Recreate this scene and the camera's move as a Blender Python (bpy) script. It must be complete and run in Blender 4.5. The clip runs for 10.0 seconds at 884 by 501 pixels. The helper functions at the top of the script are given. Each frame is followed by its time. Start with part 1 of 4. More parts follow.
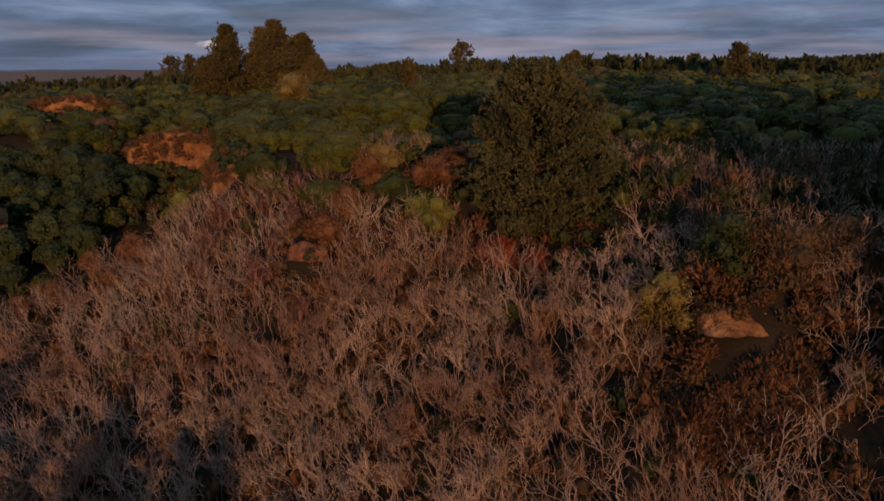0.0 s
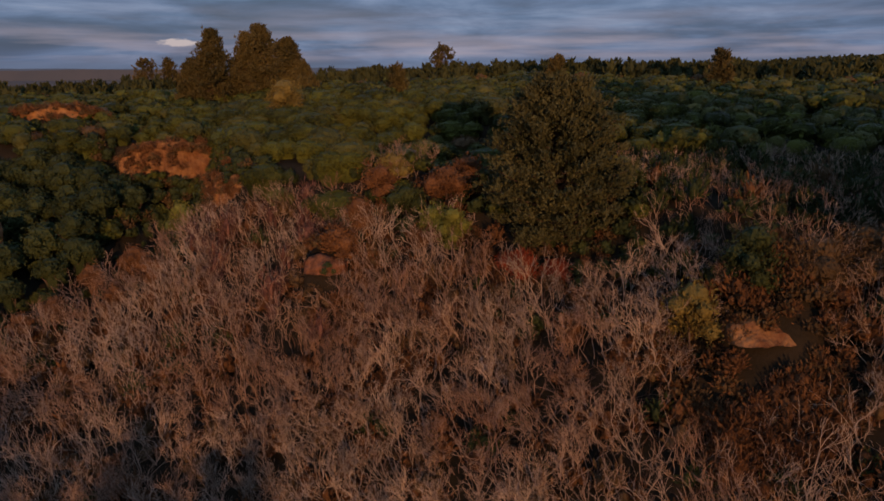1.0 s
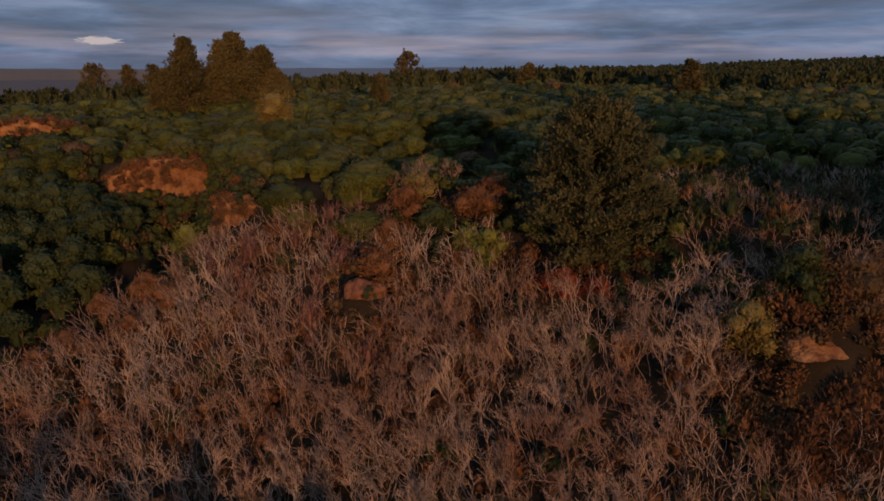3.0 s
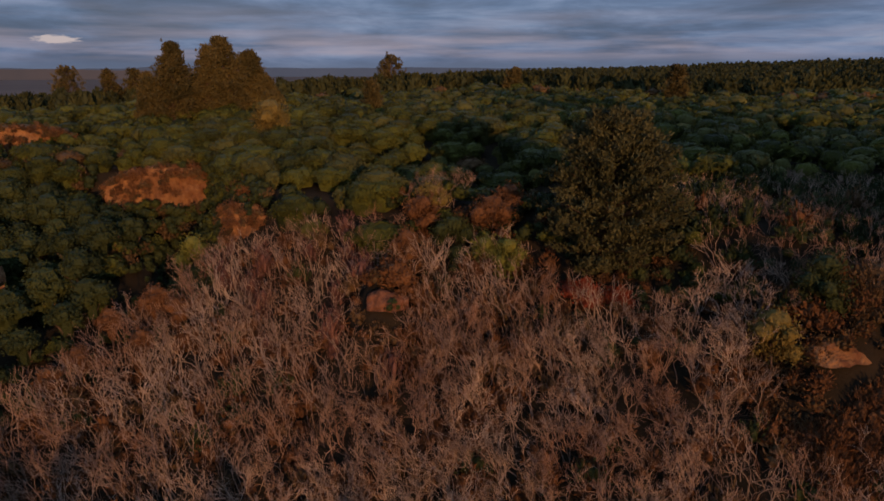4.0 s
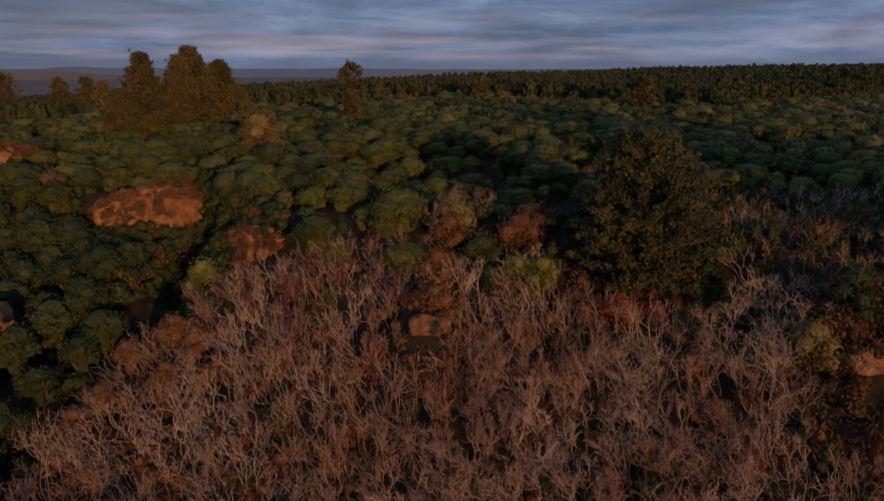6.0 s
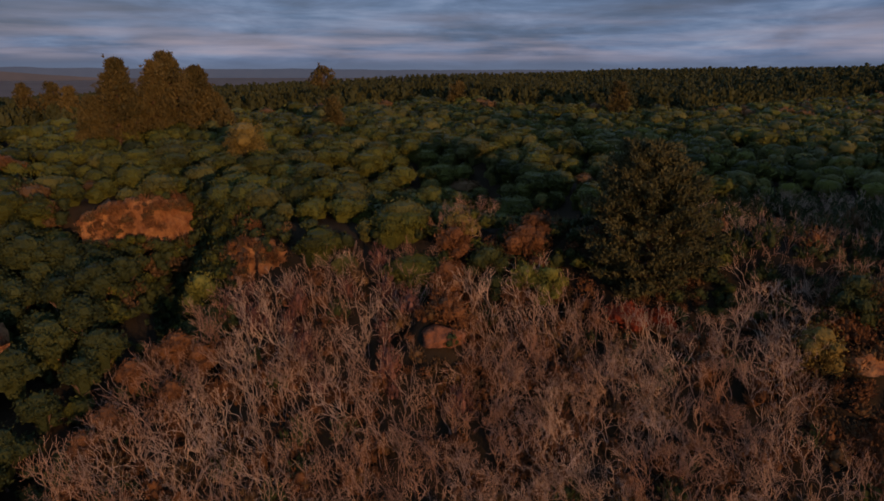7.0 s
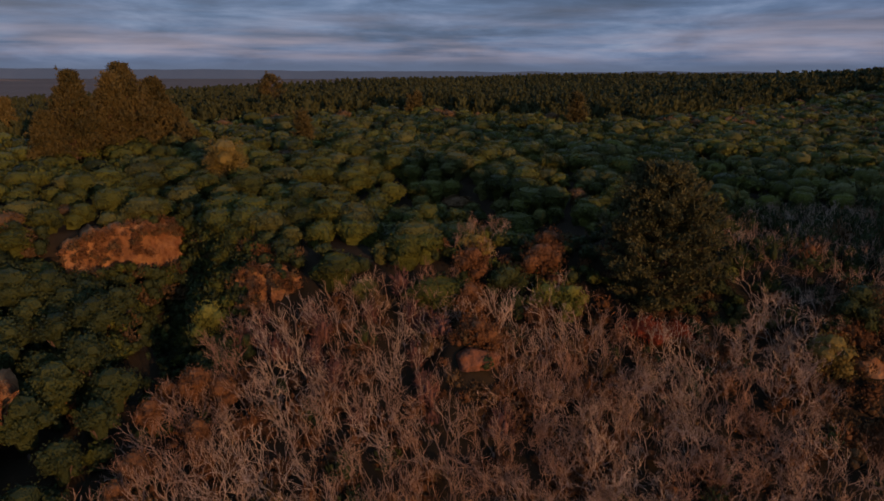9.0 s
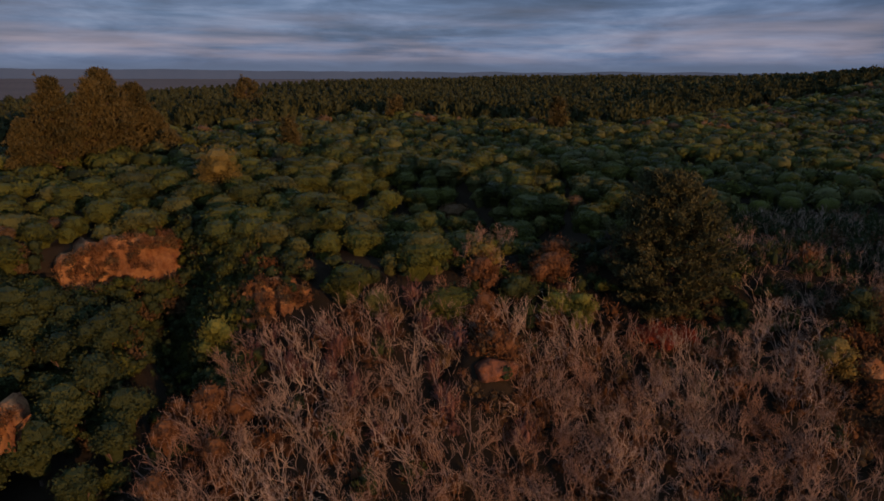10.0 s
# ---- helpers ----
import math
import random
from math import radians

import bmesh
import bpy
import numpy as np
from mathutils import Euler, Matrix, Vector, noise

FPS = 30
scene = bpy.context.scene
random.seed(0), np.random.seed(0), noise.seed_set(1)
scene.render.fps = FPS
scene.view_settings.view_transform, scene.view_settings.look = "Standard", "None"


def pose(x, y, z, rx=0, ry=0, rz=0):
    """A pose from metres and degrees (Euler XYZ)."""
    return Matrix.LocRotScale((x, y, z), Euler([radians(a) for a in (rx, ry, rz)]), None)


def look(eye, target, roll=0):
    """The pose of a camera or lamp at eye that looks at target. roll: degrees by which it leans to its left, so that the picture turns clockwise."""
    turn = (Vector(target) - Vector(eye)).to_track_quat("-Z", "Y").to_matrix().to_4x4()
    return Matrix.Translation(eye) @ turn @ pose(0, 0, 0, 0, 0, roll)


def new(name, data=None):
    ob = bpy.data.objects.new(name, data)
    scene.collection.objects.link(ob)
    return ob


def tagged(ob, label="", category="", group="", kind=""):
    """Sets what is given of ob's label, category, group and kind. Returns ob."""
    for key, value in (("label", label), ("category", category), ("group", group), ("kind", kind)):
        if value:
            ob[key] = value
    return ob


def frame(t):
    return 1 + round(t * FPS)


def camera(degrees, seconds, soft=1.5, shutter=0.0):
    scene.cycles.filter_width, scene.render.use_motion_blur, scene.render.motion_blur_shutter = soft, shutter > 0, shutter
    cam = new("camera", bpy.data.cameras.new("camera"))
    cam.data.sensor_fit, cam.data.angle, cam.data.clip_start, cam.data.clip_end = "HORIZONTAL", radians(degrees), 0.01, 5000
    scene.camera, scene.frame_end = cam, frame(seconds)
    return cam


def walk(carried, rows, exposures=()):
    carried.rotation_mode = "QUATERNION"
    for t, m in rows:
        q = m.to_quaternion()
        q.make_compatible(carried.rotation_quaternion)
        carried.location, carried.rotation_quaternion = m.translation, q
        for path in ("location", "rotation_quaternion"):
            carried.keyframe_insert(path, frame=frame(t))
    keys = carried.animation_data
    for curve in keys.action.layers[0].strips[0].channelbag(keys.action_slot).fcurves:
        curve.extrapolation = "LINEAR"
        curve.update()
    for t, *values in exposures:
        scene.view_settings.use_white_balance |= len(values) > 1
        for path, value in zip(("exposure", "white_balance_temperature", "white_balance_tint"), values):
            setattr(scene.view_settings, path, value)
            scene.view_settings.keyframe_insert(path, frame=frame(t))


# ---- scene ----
cam = camera(68.71, 10.0, 1.65)
# seconds, x, y, z, yaw, pitch, roll
ROWS = [
    (0.0, 0.00, -0.00, 42.00, -0.00, -15.34, -0.26),
    (0.5, -3.17, 0.19, 42.88, -1.45, -15.40, -0.28),
    (1.0, -6.32, 0.39, 43.65, -2.88, -15.43, -0.26),
    (1.5, -9.50, 0.70, 44.40, -4.28, -15.47, -0.27),
    (2.0, -12.75, 1.08, 45.11, -5.70, -15.48, -0.26),
    (2.5, -16.04, 1.55, 45.79, -7.11, -15.47, -0.21),
    (4.0, -26.02, 3.43, 47.97, -11.35, -15.50, -0.11),
    (4.5, -29.37, 4.21, 48.67, -12.77, -15.48, -0.07),
    (5.0, -32.69, 5.10, 49.38, -14.19, -15.46, -0.06),
    (5.5, -35.98, 6.10, 50.09, -15.72, -15.47, -0.04),
    (7.0, -45.82, 9.79, 52.32, -21.26, -15.43, 0.06),
    (7.5, -49.09, 11.22, 53.05, -23.08, -15.41, 0.13),
    (8.0, -52.32, 12.74, 53.76, -24.87, -15.37, 0.17),
    (8.5, -55.50, 14.41, 54.52, -26.67, -15.35, 0.22),
    (9.0, -58.62, 16.21, 55.28, -28.45, -15.34, 0.27),
    (9.5, -61.69, 18.09, 56.05, -30.19, -15.32, 0.29),
    (10.0, -64.65, 19.95, 56.75, -31.87, -15.32, 0.34),
]
walk(cam, [(t, pose(x, y, z, 90 + pitch, 0, yaw) @ pose(0, 0, 0, 0, 0, roll)) for t, x, y, z, yaw, pitch, roll in ROWS])

# ---- sky, sun ----
SUN_EL, SUN_AZ = 5.5, 173.0   # degrees; the sun stands behind the first camera (azimuth clockwise from +y)
world = bpy.data.worlds.new("sky")
scene.world = world
world.use_nodes = True


def nodes_of(tree):
    tree.nodes.clear()

    def add(kind, **kw):
        n = tree.nodes.new(kind)
        for k, v in kw.items():
            if k == "operation":
                n.operation = v
            elif k == "blend":
                n.data_type = "RGBA"
                n.blend_type = v
            elif k == "sky_type":
                n.sky_type = v
            elif k == "name":
                n.name = v
        return n

    def wire(a, b):
        tree.links.new(a, b)
    return add, wire


def ramp(node, stops):
    els = node.color_ramp.elements
    els[0].position, els[0].color = stops[0][0], (*stops[0][1], 1)
    els[1].position, els[1].color = stops[-1][0], (*stops[-1][1], 1)
    for p, c in stops[1:-1]:
        els.new(p).color = (*c, 1)


def build_sky():
    add, wire = nodes_of(world.node_tree)
    tc = add("ShaderNodeTexCoord")
    sep = add("ShaderNodeSeparateXYZ")
    wire(tc.outputs["Generated"], sep.inputs[0])
    up = add("ShaderNodeMath", operation="MAXIMUM")
    wire(sep.outputs["Z"], up.inputs[0])
    up.inputs[1].default_value = 0.0
    turn = add("ShaderNodeMapping")
    turn.inputs["Rotation"].default_value = (radians(1.5), radians(-1.0), 0)
    turn.inputs["Scale"].default_value = (2.5, 2.5, 15)
    wire(tc.outputs["Generated"], turn.inputs[0])
    big = add("ShaderNodeTexNoise")
    big.inputs["Scale"].default_value, big.inputs["Detail"].default_value = 1.9, 6
    big.inputs["Roughness"].default_value, big.inputs["Distortion"].default_value = 0.57, 0.3
    wire(turn.outputs[0], big.inputs["Vector"])
    cover = add("ShaderNodeValToRGB")
    ramp(cover, [(0.32, (0.054, 0.088, 0.170)), (0.46, (0.082, 0.130, 0.248)), (0.56, (0.125, 0.192, 0.350)),
                 (0.66, (0.205, 0.280, 0.46)), (0.78, (0.36, 0.40, 0.54))])
    wire(big.outputs["Fac"], cover.inputs[0])
    # clear air above the deck
    sky = add("ShaderNodeTexSky", sky_type="NISHITA")
    sky.sun_disc, sky.sun_elevation, sky.sun_rotation = False, radians(SUN_EL), radians(SUN_AZ)
    clear = add("ShaderNodeMix", blend="MULTIPLY")
    clear.inputs["Factor"].default_value = 1
    clear.inputs["B"].default_value = (0.05, 0.05, 0.05, 1)
    wire(sky.outputs[0], clear.inputs["A"])
    both = add("ShaderNodeMix", blend="MIX")
    both.inputs["Factor"].default_value = 0.82
    wire(clear.outputs["Result"], both.inputs["A"])
    wire(cover.outputs["Color"], both.inputs["B"])
    # a thin bank of pale cloud low down, pink where the sun touches it
    low = add("ShaderNodeMapping")
    low.inputs["Scale"].default_value = (2.6, 2.6, 34)
    wire(tc.outputs["Generated"], low.inputs[0])
    bank = add("ShaderNodeTexNoise")
    bank.inputs["Scale"].default_value, bank.inputs["Detail"].default_value = 1.6, 6
    wire(low.outputs[0], bank.inputs["Vector"])
    puffs = add("ShaderNodeValToRGB")
    ramp(puffs, [(0.40, (0, 0, 0)), (0.72, (1, 1, 1))])
    wire(bank.outputs["Fac"], puffs.inputs[0])
    belt = add("ShaderNodeValToRGB")
    ramp(belt, [(0.0, (0.0, 0.0, 0.0)), (0.012, (0.15, 0.15, 0.15)), (0.028, (1, 1, 1)), (0.05, (0.55, 0.55, 0.55)), (0.10, (0, 0, 0))])
    wire(up.outputs[0], belt.inputs[0])
    amount = add("ShaderNodeMath", operation="MULTIPLY")
    wire(puffs.outputs["Color"], amount.inputs[0])
    wire(belt.outputs["Color"], amount.inputs[1])
    pink = add("ShaderNodeMix", blend="MIX")
    pink.inputs["B"].default_value = (0.40, 0.34, 0.39, 1)
    wire(amount.outputs[0], pink.inputs["Factor"])
    wire(both.outputs["Result"], pink.inputs["A"])
    # one small sunlit cloud low over the far hills
    off = add("ShaderNodeMapping")
    off.vector_type = "POINT"
    off.inputs["Location"].default_value = (0.312 * 58, -0.949 * 58, -0.0405 * 290)
    off.inputs["Scale"].default_value = (58, 58, 290)
    wire(tc.outputs["Generated"], off.inputs[0])
    size = add("ShaderNodeVectorMath", operation="LENGTH")
    wire(off.outputs[0], size.inputs[0])
    ragged = add("ShaderNodeMath", operation="MULTIPLY_ADD")
    torn = add("ShaderNodeTexNoise")
    torn.inputs["Scale"].default_value, torn.inputs["Detail"].default_value = 1.3, 5
    wire(off.outputs[0], torn.inputs["Vector"])
    wire(torn.outputs["Fac"], ragged.inputs[0])
    ragged.inputs[1].default_value = -2.2
    wire(size.outputs["Value"], ragged.inputs[2])
    spot = add("ShaderNodeValToRGB")
    ramp(spot, [(0.0, (1, 1, 1)), (0.55, (0, 0, 0))])
    wire(ragged.outputs[0], spot.inputs[0])
    puff = add("ShaderNodeMix", blend="MIX")
    puff.inputs["B"].default_value = (0.52, 0.44, 0.44, 1)
    wire(spot.outputs["Color"], puff.inputs["Factor"])
    wire(pink.outputs["Result"], puff.inputs["A"])
    # grey-blue haze along the horizon
    near = add("ShaderNodeValToRGB")
    ramp(near, [(0.004, (0.85, 0.85, 0.85)), (0.024, (0, 0, 0))])
    wire(up.outputs[0], near.inputs[0])
    haze = add("ShaderNodeMix", blend="MIX")
    haze.inputs["B"].default_value = (0.120, 0.150, 0.225, 1)
    wire(near.outputs["Color"], haze.inputs["Factor"])
    wire(puff.outputs["Result"], haze.inputs["A"])
    # the unseen sky overhead is strengthened, to lift the shaded parts
    high = add("ShaderNodeMapRange")
    for k, val in enumerate((0.14, 0.55, 1.0, 2.1)):
        high.inputs[k + 1].default_value = val
    wire(up.outputs[0], high.inputs[0])
    bg = add("ShaderNodeBackground")
    wire(high.outputs[0], bg.inputs["Strength"])
    out = add("ShaderNodeOutputWorld")
    wire(haze.outputs["Result"], bg.inputs["Color"])
    wire(bg.outputs[0], out.inputs[0])


build_sky()
sun = new("sun", bpy.data.lights.new("sun", "SUN"))
sun.data.energy, sun.data.angle, sun.data.color = 2.95, radians(0.6), (1.0, 0.53, 0.28)
az, el = radians(SUN_AZ), radians(SUN_EL)
sun.matrix_world = look((0, 0, 200), (-math.sin(az) * math.cos(el), -math.cos(az) * math.cos(el), 200 - math.sin(el)))


# ---- materials ----
def surface(name, dark, light, scale=0.3, fine=6.0, rough=0.85, bump=0.3, island=0.0, per_object=0.0, stain=None, relief=0.15, gloss=0.12):
    """Two scales of variation between two colours, with relief; island and per_object add their own random shares."""
    m = bpy.data.materials.new(name)
    m.use_nodes = True
    add, wire = nodes_of(m.node_tree)
    geo = add("ShaderNodeNewGeometry")
    a = add("ShaderNodeTexNoise")
    a.inputs["Scale"].default_value, a.inputs["Detail"].default_value = scale, 4
    b = add("ShaderNodeTexNoise")
    b.inputs["Scale"].default_value, b.inputs["Detail"].default_value = fine, 5
    wire(geo.outputs["Position"], a.inputs["Vector"])
    wire(geo.outputs["Position"], b.inputs["Vector"])
    mixf = add("ShaderNodeMath", operation="MULTIPLY_ADD")
    wire(b.outputs["Fac"], mixf.inputs[0])
    mixf.inputs[1].default_value = 0.5
    half = add("ShaderNodeMath", operation="MULTIPLY_ADD")
    wire(a.outputs["Fac"], half.inputs[0])
    half.inputs[1].default_value, half.inputs[2].default_value = 1.4, -0.45
    wire(half.outputs[0], mixf.inputs[2])
    last = mixf.outputs[0]
    for share, out in ((island, "i"), (per_object, "o")):
        if share:
            src = geo.outputs["Random Per Island"] if out == "i" else add("ShaderNodeObjectInfo").outputs["Random"]
            ma = add("ShaderNodeMath", operation="MULTIPLY_ADD")
            wire(src, ma.inputs[0])
            ma.inputs[1].default_value = share
            sub = add("ShaderNodeMath", operation="SUBTRACT")
            wire(last, sub.inputs[0])
            sub.inputs[1].default_value = share / 2
            wire(sub.outputs[0], ma.inputs[2])
            last = ma.outputs[0]
    col = add("ShaderNodeMix", blend="MIX")
    col.clamp_factor = True
    wire(last, col.inputs["Factor"])
    col.inputs["A"].default_value, col.inputs["B"].default_value = (*dark, 1), (*light, 1)
    colour = col.outputs["Result"]
    if stain:
        st = add("ShaderNodeTexNoise")
        st.inputs["Scale"].default_value, st.inputs["Detail"].default_value = stain[1], 8
        mp = add("ShaderNodeMapping")
        mp.inputs["Scale"].default_value = stain[2]
        wire(geo.outputs["Position"], mp.inputs[0])
        wire(mp.outputs[0], st.inputs["Vector"])
        cr = add("ShaderNodeValToRGB")
        ramp(cr, [(0.40, (0, 0, 0)), (0.68, (1, 1, 1))])
        wire(st.outputs["Fac"], cr.inputs[0])
        c2 = add("ShaderNodeMix", blend="MIX")
        wire(cr.outputs["Color"], c2.inputs["Factor"])
        wire(colour, c2.inputs["A"])
        c2.inputs["B"].default_value = (*stain[0], 1)
        colour = c2.outputs["Result"]
    bs = add("ShaderNodeBsdfPrincipled")
    wire(colour, bs.inputs["Base Color"])
    bs.inputs["Roughness"].default_value = rough
    bs.inputs["Specular IOR Level"].default_value = gloss
    if bump:
        bp = add("ShaderNodeBump")
        bp.inputs["Strength"].default_value, bp.inputs["Distance"].default_value = bump, relief
        wire(b.outputs["Fac"], bp.inputs["Height"])
        wire(bp.outputs[0], bs.inputs["Normal"])
    o = add("ShaderNodeOutputMaterial")
    wire(bs.outputs[0], o.inputs[0])
    return m


M_GROUND = surface("leaf_litter", (0.012, 0.010, 0.005), (0.036, 0.024, 0.012), 0.25, 3.0, 0.95, 0.6)
M_BARK = surface("pale_bark", (0.165, 0.120, 0.080), (0.53, 0.385, 0.265), 0.5, 9.0, 0.85, 0.3, per_object=0.6, stain=((0.25, 0.135, 0.080), 0.085, (1.0, 1.0, 0.5)))
M_TWIG = surface("red_brown_twigs", (0.090, 0.050, 0.029), (0.25, 0.132, 0.075), 0.12, 5.0, 0.85, 0, island=0.5, per_object=0.5)
M_SHRUB = surface("evergreen_leaves", (0.021, 0.027, 0.007), (0.116, 0.122, 0.021), 0.10, 4.6, 0.5, 1.0, island=0.8, per_object=0.35, relief=0.55, gloss=0.10)
M_OLIVE = surface("olive_leaves", (0.040, 0.044, 0.012), (0.118, 0.114, 0.028), 0.12, 4.2, 0.65, 1.0, island=0.45, per_object=0.5, relief=0.32)
M_BROWN = surface("brownish_leaves", (0.060, 0.038, 0.016), (0.15, 0.088, 0.036), 0.2, 4.2, 0.75, 1.0, island=0.45, per_object=0.5, relief=0.32)
M_DEEP = surface("dark_green_leaves", (0.016, 0.024, 0.008), (0.058, 0.068, 0.018), 0.12, 4.2, 0.55, 1.0, island=0.5, per_object=0.5, relief=0.32)
M_PINE = surface("pine_needles", (0.028, 0.028, 0.010), (0.128, 0.096, 0.031), 0.16, 3.0, 0.7, 0, island=0.5, per_object=0.3)
M_DARKPINE = surface("dark_pine_needles", (0.024, 0.029, 0.012), (0.104, 0.096, 0.036), 0.16, 3.0, 0.7, 0, island=0.6, per_object=0.3)
M_FIR = surface("plantation_needles", (0.020, 0.025, 0.009), (0.062, 0.064, 0.020), 0.05, 1.5, 0.75, 0, island=0.5, per_object=0.4)
M_PINEBARK = surface("conifer_bark", (0.06, 0.04, 0.028), (0.17, 0.11, 0.075), 0.6, 8.0, 0.9, 0.4)
M_RUST = surface("rust_brown_leaves", (0.082, 0.037, 0.015), (0.215, 0.098, 0.037), 0.3, 4.2, 0.75, 1.0, island=0.5, per_object=0.4, relief=0.32)
M_GOLD = surface("golden_leaves", (0.098, 0.075, 0.019), (0.275, 0.195, 0.046), 0.3, 4.2, 0.7, 1.0, island=0.5, per_object=0.3, relief=0.32)
M_LIME = surface("yellow_green_leaves", (0.06, 0.075, 0.014), (0.20, 0.19, 0.035), 0.3, 4.2, 0.65, 1.0, island=0.5, per_object=0.3, relief=0.32)
M_RED = surface("red_leaves", (0.16, 0.028, 0.012), (0.34, 0.075, 0.028), 0.4, 4.2, 0.7, 1.0, island=0.5, relief=0.32)
M_BRUSH = surface("brown_undergrowth", (0.056, 0.025, 0.010), (0.185, 0.084, 0.032), 0.14, 4.2, 0.9, 1.0, island=0.6, relief=0.32)
M_REDTWIG = surface("red_purple_twigs", (0.075, 0.035, 0.026), (0.18, 0.084, 0.058), 0.15, 4.0, 0.9, 0, island=0.6)
M_CLIFF = surface("sandy_clay", (0.14, 0.062, 0.025), (0.48, 0.245, 0.095), 0.22, 1.6, 0.95, 1.0, stain=((0.150, 0.062, 0.026), 0.5, (1.3, 1.3, 0.6)), relief=0.6)
M_REDCLAY = surface("red_clay", (0.10, 0.040, 0.020), (0.30, 0.125, 0.060), 0.5, 2.0, 0.95, 1.0, stain=((0.07, 0.032, 0.016), 0.9, (1.2, 1.2, 0.6)), relief=0.5)
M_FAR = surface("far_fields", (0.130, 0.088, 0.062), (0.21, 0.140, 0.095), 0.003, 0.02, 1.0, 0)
M_PLAIN = surface("haze_glow_brown_hills", (0.018, 0.014, 0.014), (0.045, 0.034, 0.030), 0.004, 0.03, 1.0, 0)
# the bluish base colour stands in for distance haze
M_HILL = surface("haze_glow_hills", (0.020, 0.028, 0.040), (0.040, 0.050, 0.065), 0.004, 0.02, 1.0, 0)
# both hill materials glow faintly, which paints in the haze of distance
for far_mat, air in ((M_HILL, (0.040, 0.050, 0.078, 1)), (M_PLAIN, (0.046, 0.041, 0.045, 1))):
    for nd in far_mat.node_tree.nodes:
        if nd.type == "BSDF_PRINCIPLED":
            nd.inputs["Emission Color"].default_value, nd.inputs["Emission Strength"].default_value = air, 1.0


# ---- lie of the land ----
def soft(a, b, v):
    u = np.clip((v - a) / (b - a), 0, 1)
    return u * u * (3 - 2 * u)


def toe(x):
    return np.interp(x, [-110, -70, -48, -20, 0, 14, 31, 60, 120], [70, 72, 74, 64, 52, 44, 33, 20, 0])


def crest(x):
    return np.interp(x, [-130, -110, -92, -70, -66, -46, -39.5, -33, -20, 0, 15, 31, 60, 120], [150, 144, 139, 136.5, 136.5, 136.5, 120, 108, 102, 96, 84, 70, 56, 40])


def canopy(x, y):
    """Height of the tops of the growth."""
    t, c = toe(x), crest(x)
    f = (y - t) / (c - t)
    gully = soft(-38, -46, x) * soft(-70, -64, x)
    f = np.where(f < 1, np.minimum(f, 1 - 0.30 * gully * soft(1.02, 0.93, f)), f)
    slope = 8 + 24.5 * np.clip(f, -1.0, 1)
    back = np.clip(y - c, 0, None)
    slope = slope - 4.5 * soft(-24, -15, x) * soft(16, 6, x) * soft(3, 9, back) * soft(52, 28, back)
    return slope + 0.085 * np.minimum(back, 60) + 0.05 * np.clip(back - 60, 0, 110)


def ground_z(x, y):
    x, y = np.asarray(x, float), np.asarray(y, float)
    up = soft(-10, 6, y - crest(x)) * soft(-46, -36, x) + soft(-2.5, 1.0, y - crest(x)) * (1 - soft(-46, -36, x))
    deep = 6.2 + 2.3 * soft(-40, -50, x)
    z = canopy(x, y) - (deep * (1 - up) + 3.6 * up)
    z = z - 5.5 * soft(5.0, 2.0, np.abs(x + 54.5 - 0.15 * (y - 98))) * soft(98, 106, y) * soft(132, 124, y)
    z = z + 4.6 * soft(6.5, 4.0, np.abs(x - 28.2)) * soft(52.5, 56.0, y) * soft(68, 60, y)
    z = z + 5.2 * soft(5.0, 2.0, np.abs(x + 18)) * soft(77.5, 82.0, y) * soft(91, 85, y)
    z = np.maximum(z, -12)
    d = np.hypot(x, y)
    tilt = soft(150, 420, d)
    z = z * (1 - tilt) + tilt * (36.5 + 0.045 * np.clip(x, -330, 360)) + 0.012 * np.clip(x - 130, 0, 240) * soft(60, 150, y)
    az = np.arctan2(x, np.maximum(y, 1e-3))
    z = z - 4.6 * soft(0.25, 0.5, az) * soft(1.08, 0.9, az) * soft(200, 300, d)
    far = soft(650, 1200, d)
    z = z * (1 - far) + far * 16.0
    # unseen spur added out of view on the right, to shade the flank
    z = z + (34 - 17 * soft(55, 105, x)) * soft(30, 50, x) * soft(60, 28, y) * soft(-150, -60, y) * soft(420, 260, x)
    # unseen low ridge added across the valley, to shade the foot of the wood
    top = 16.5 + 1.6 * np.sin(x * 0.21) + 1.2 * np.sin(x * 0.47 + 1) + 0.9 * np.sin(x * 0.83 + 2)
    z = z + top * soft(-90, -50, y) * soft(-8, -42, y) * soft(10, -14, x) * soft(-340, -240, x)
    return z + 0.35 * np.sin(x * 0.31 + y * 0.17) + 0.25 * np.sin(x * 0.13 - y * 0.41)


def gz(x, y):
    return float(ground_z(x, y))


# ---- mesh helpers ----


class Soup:
    """Collects vertices, faces and material slots for one mesh."""

    def __init__(self):
        self.v, self.f, self.m, self.n = [], [], [], 0

    def add(self, verts, faces, slot=0):
        verts = np.asarray(verts, float).reshape(-1, 3)
        self.v.append(verts)
        self.f.extend([tuple(int(i) + self.n for i in f) for f in faces])
        self.m.extend([slot] * len(faces))
        self.n += len(verts)

    def mesh(self, name, mats, smooth=False):
        me = bpy.data.meshes.new(name)
        me.from_pydata(np.concatenate(self.v).tolist(), [], self.f)
        for m in mats:
            me.materials.append(m)
        me.polygons.foreach_set("material_index", self.m)
        if smooth:
            me.polygons.foreach_set("use_smooth", [True] * len(me.polygons))
        me.update()
        return me


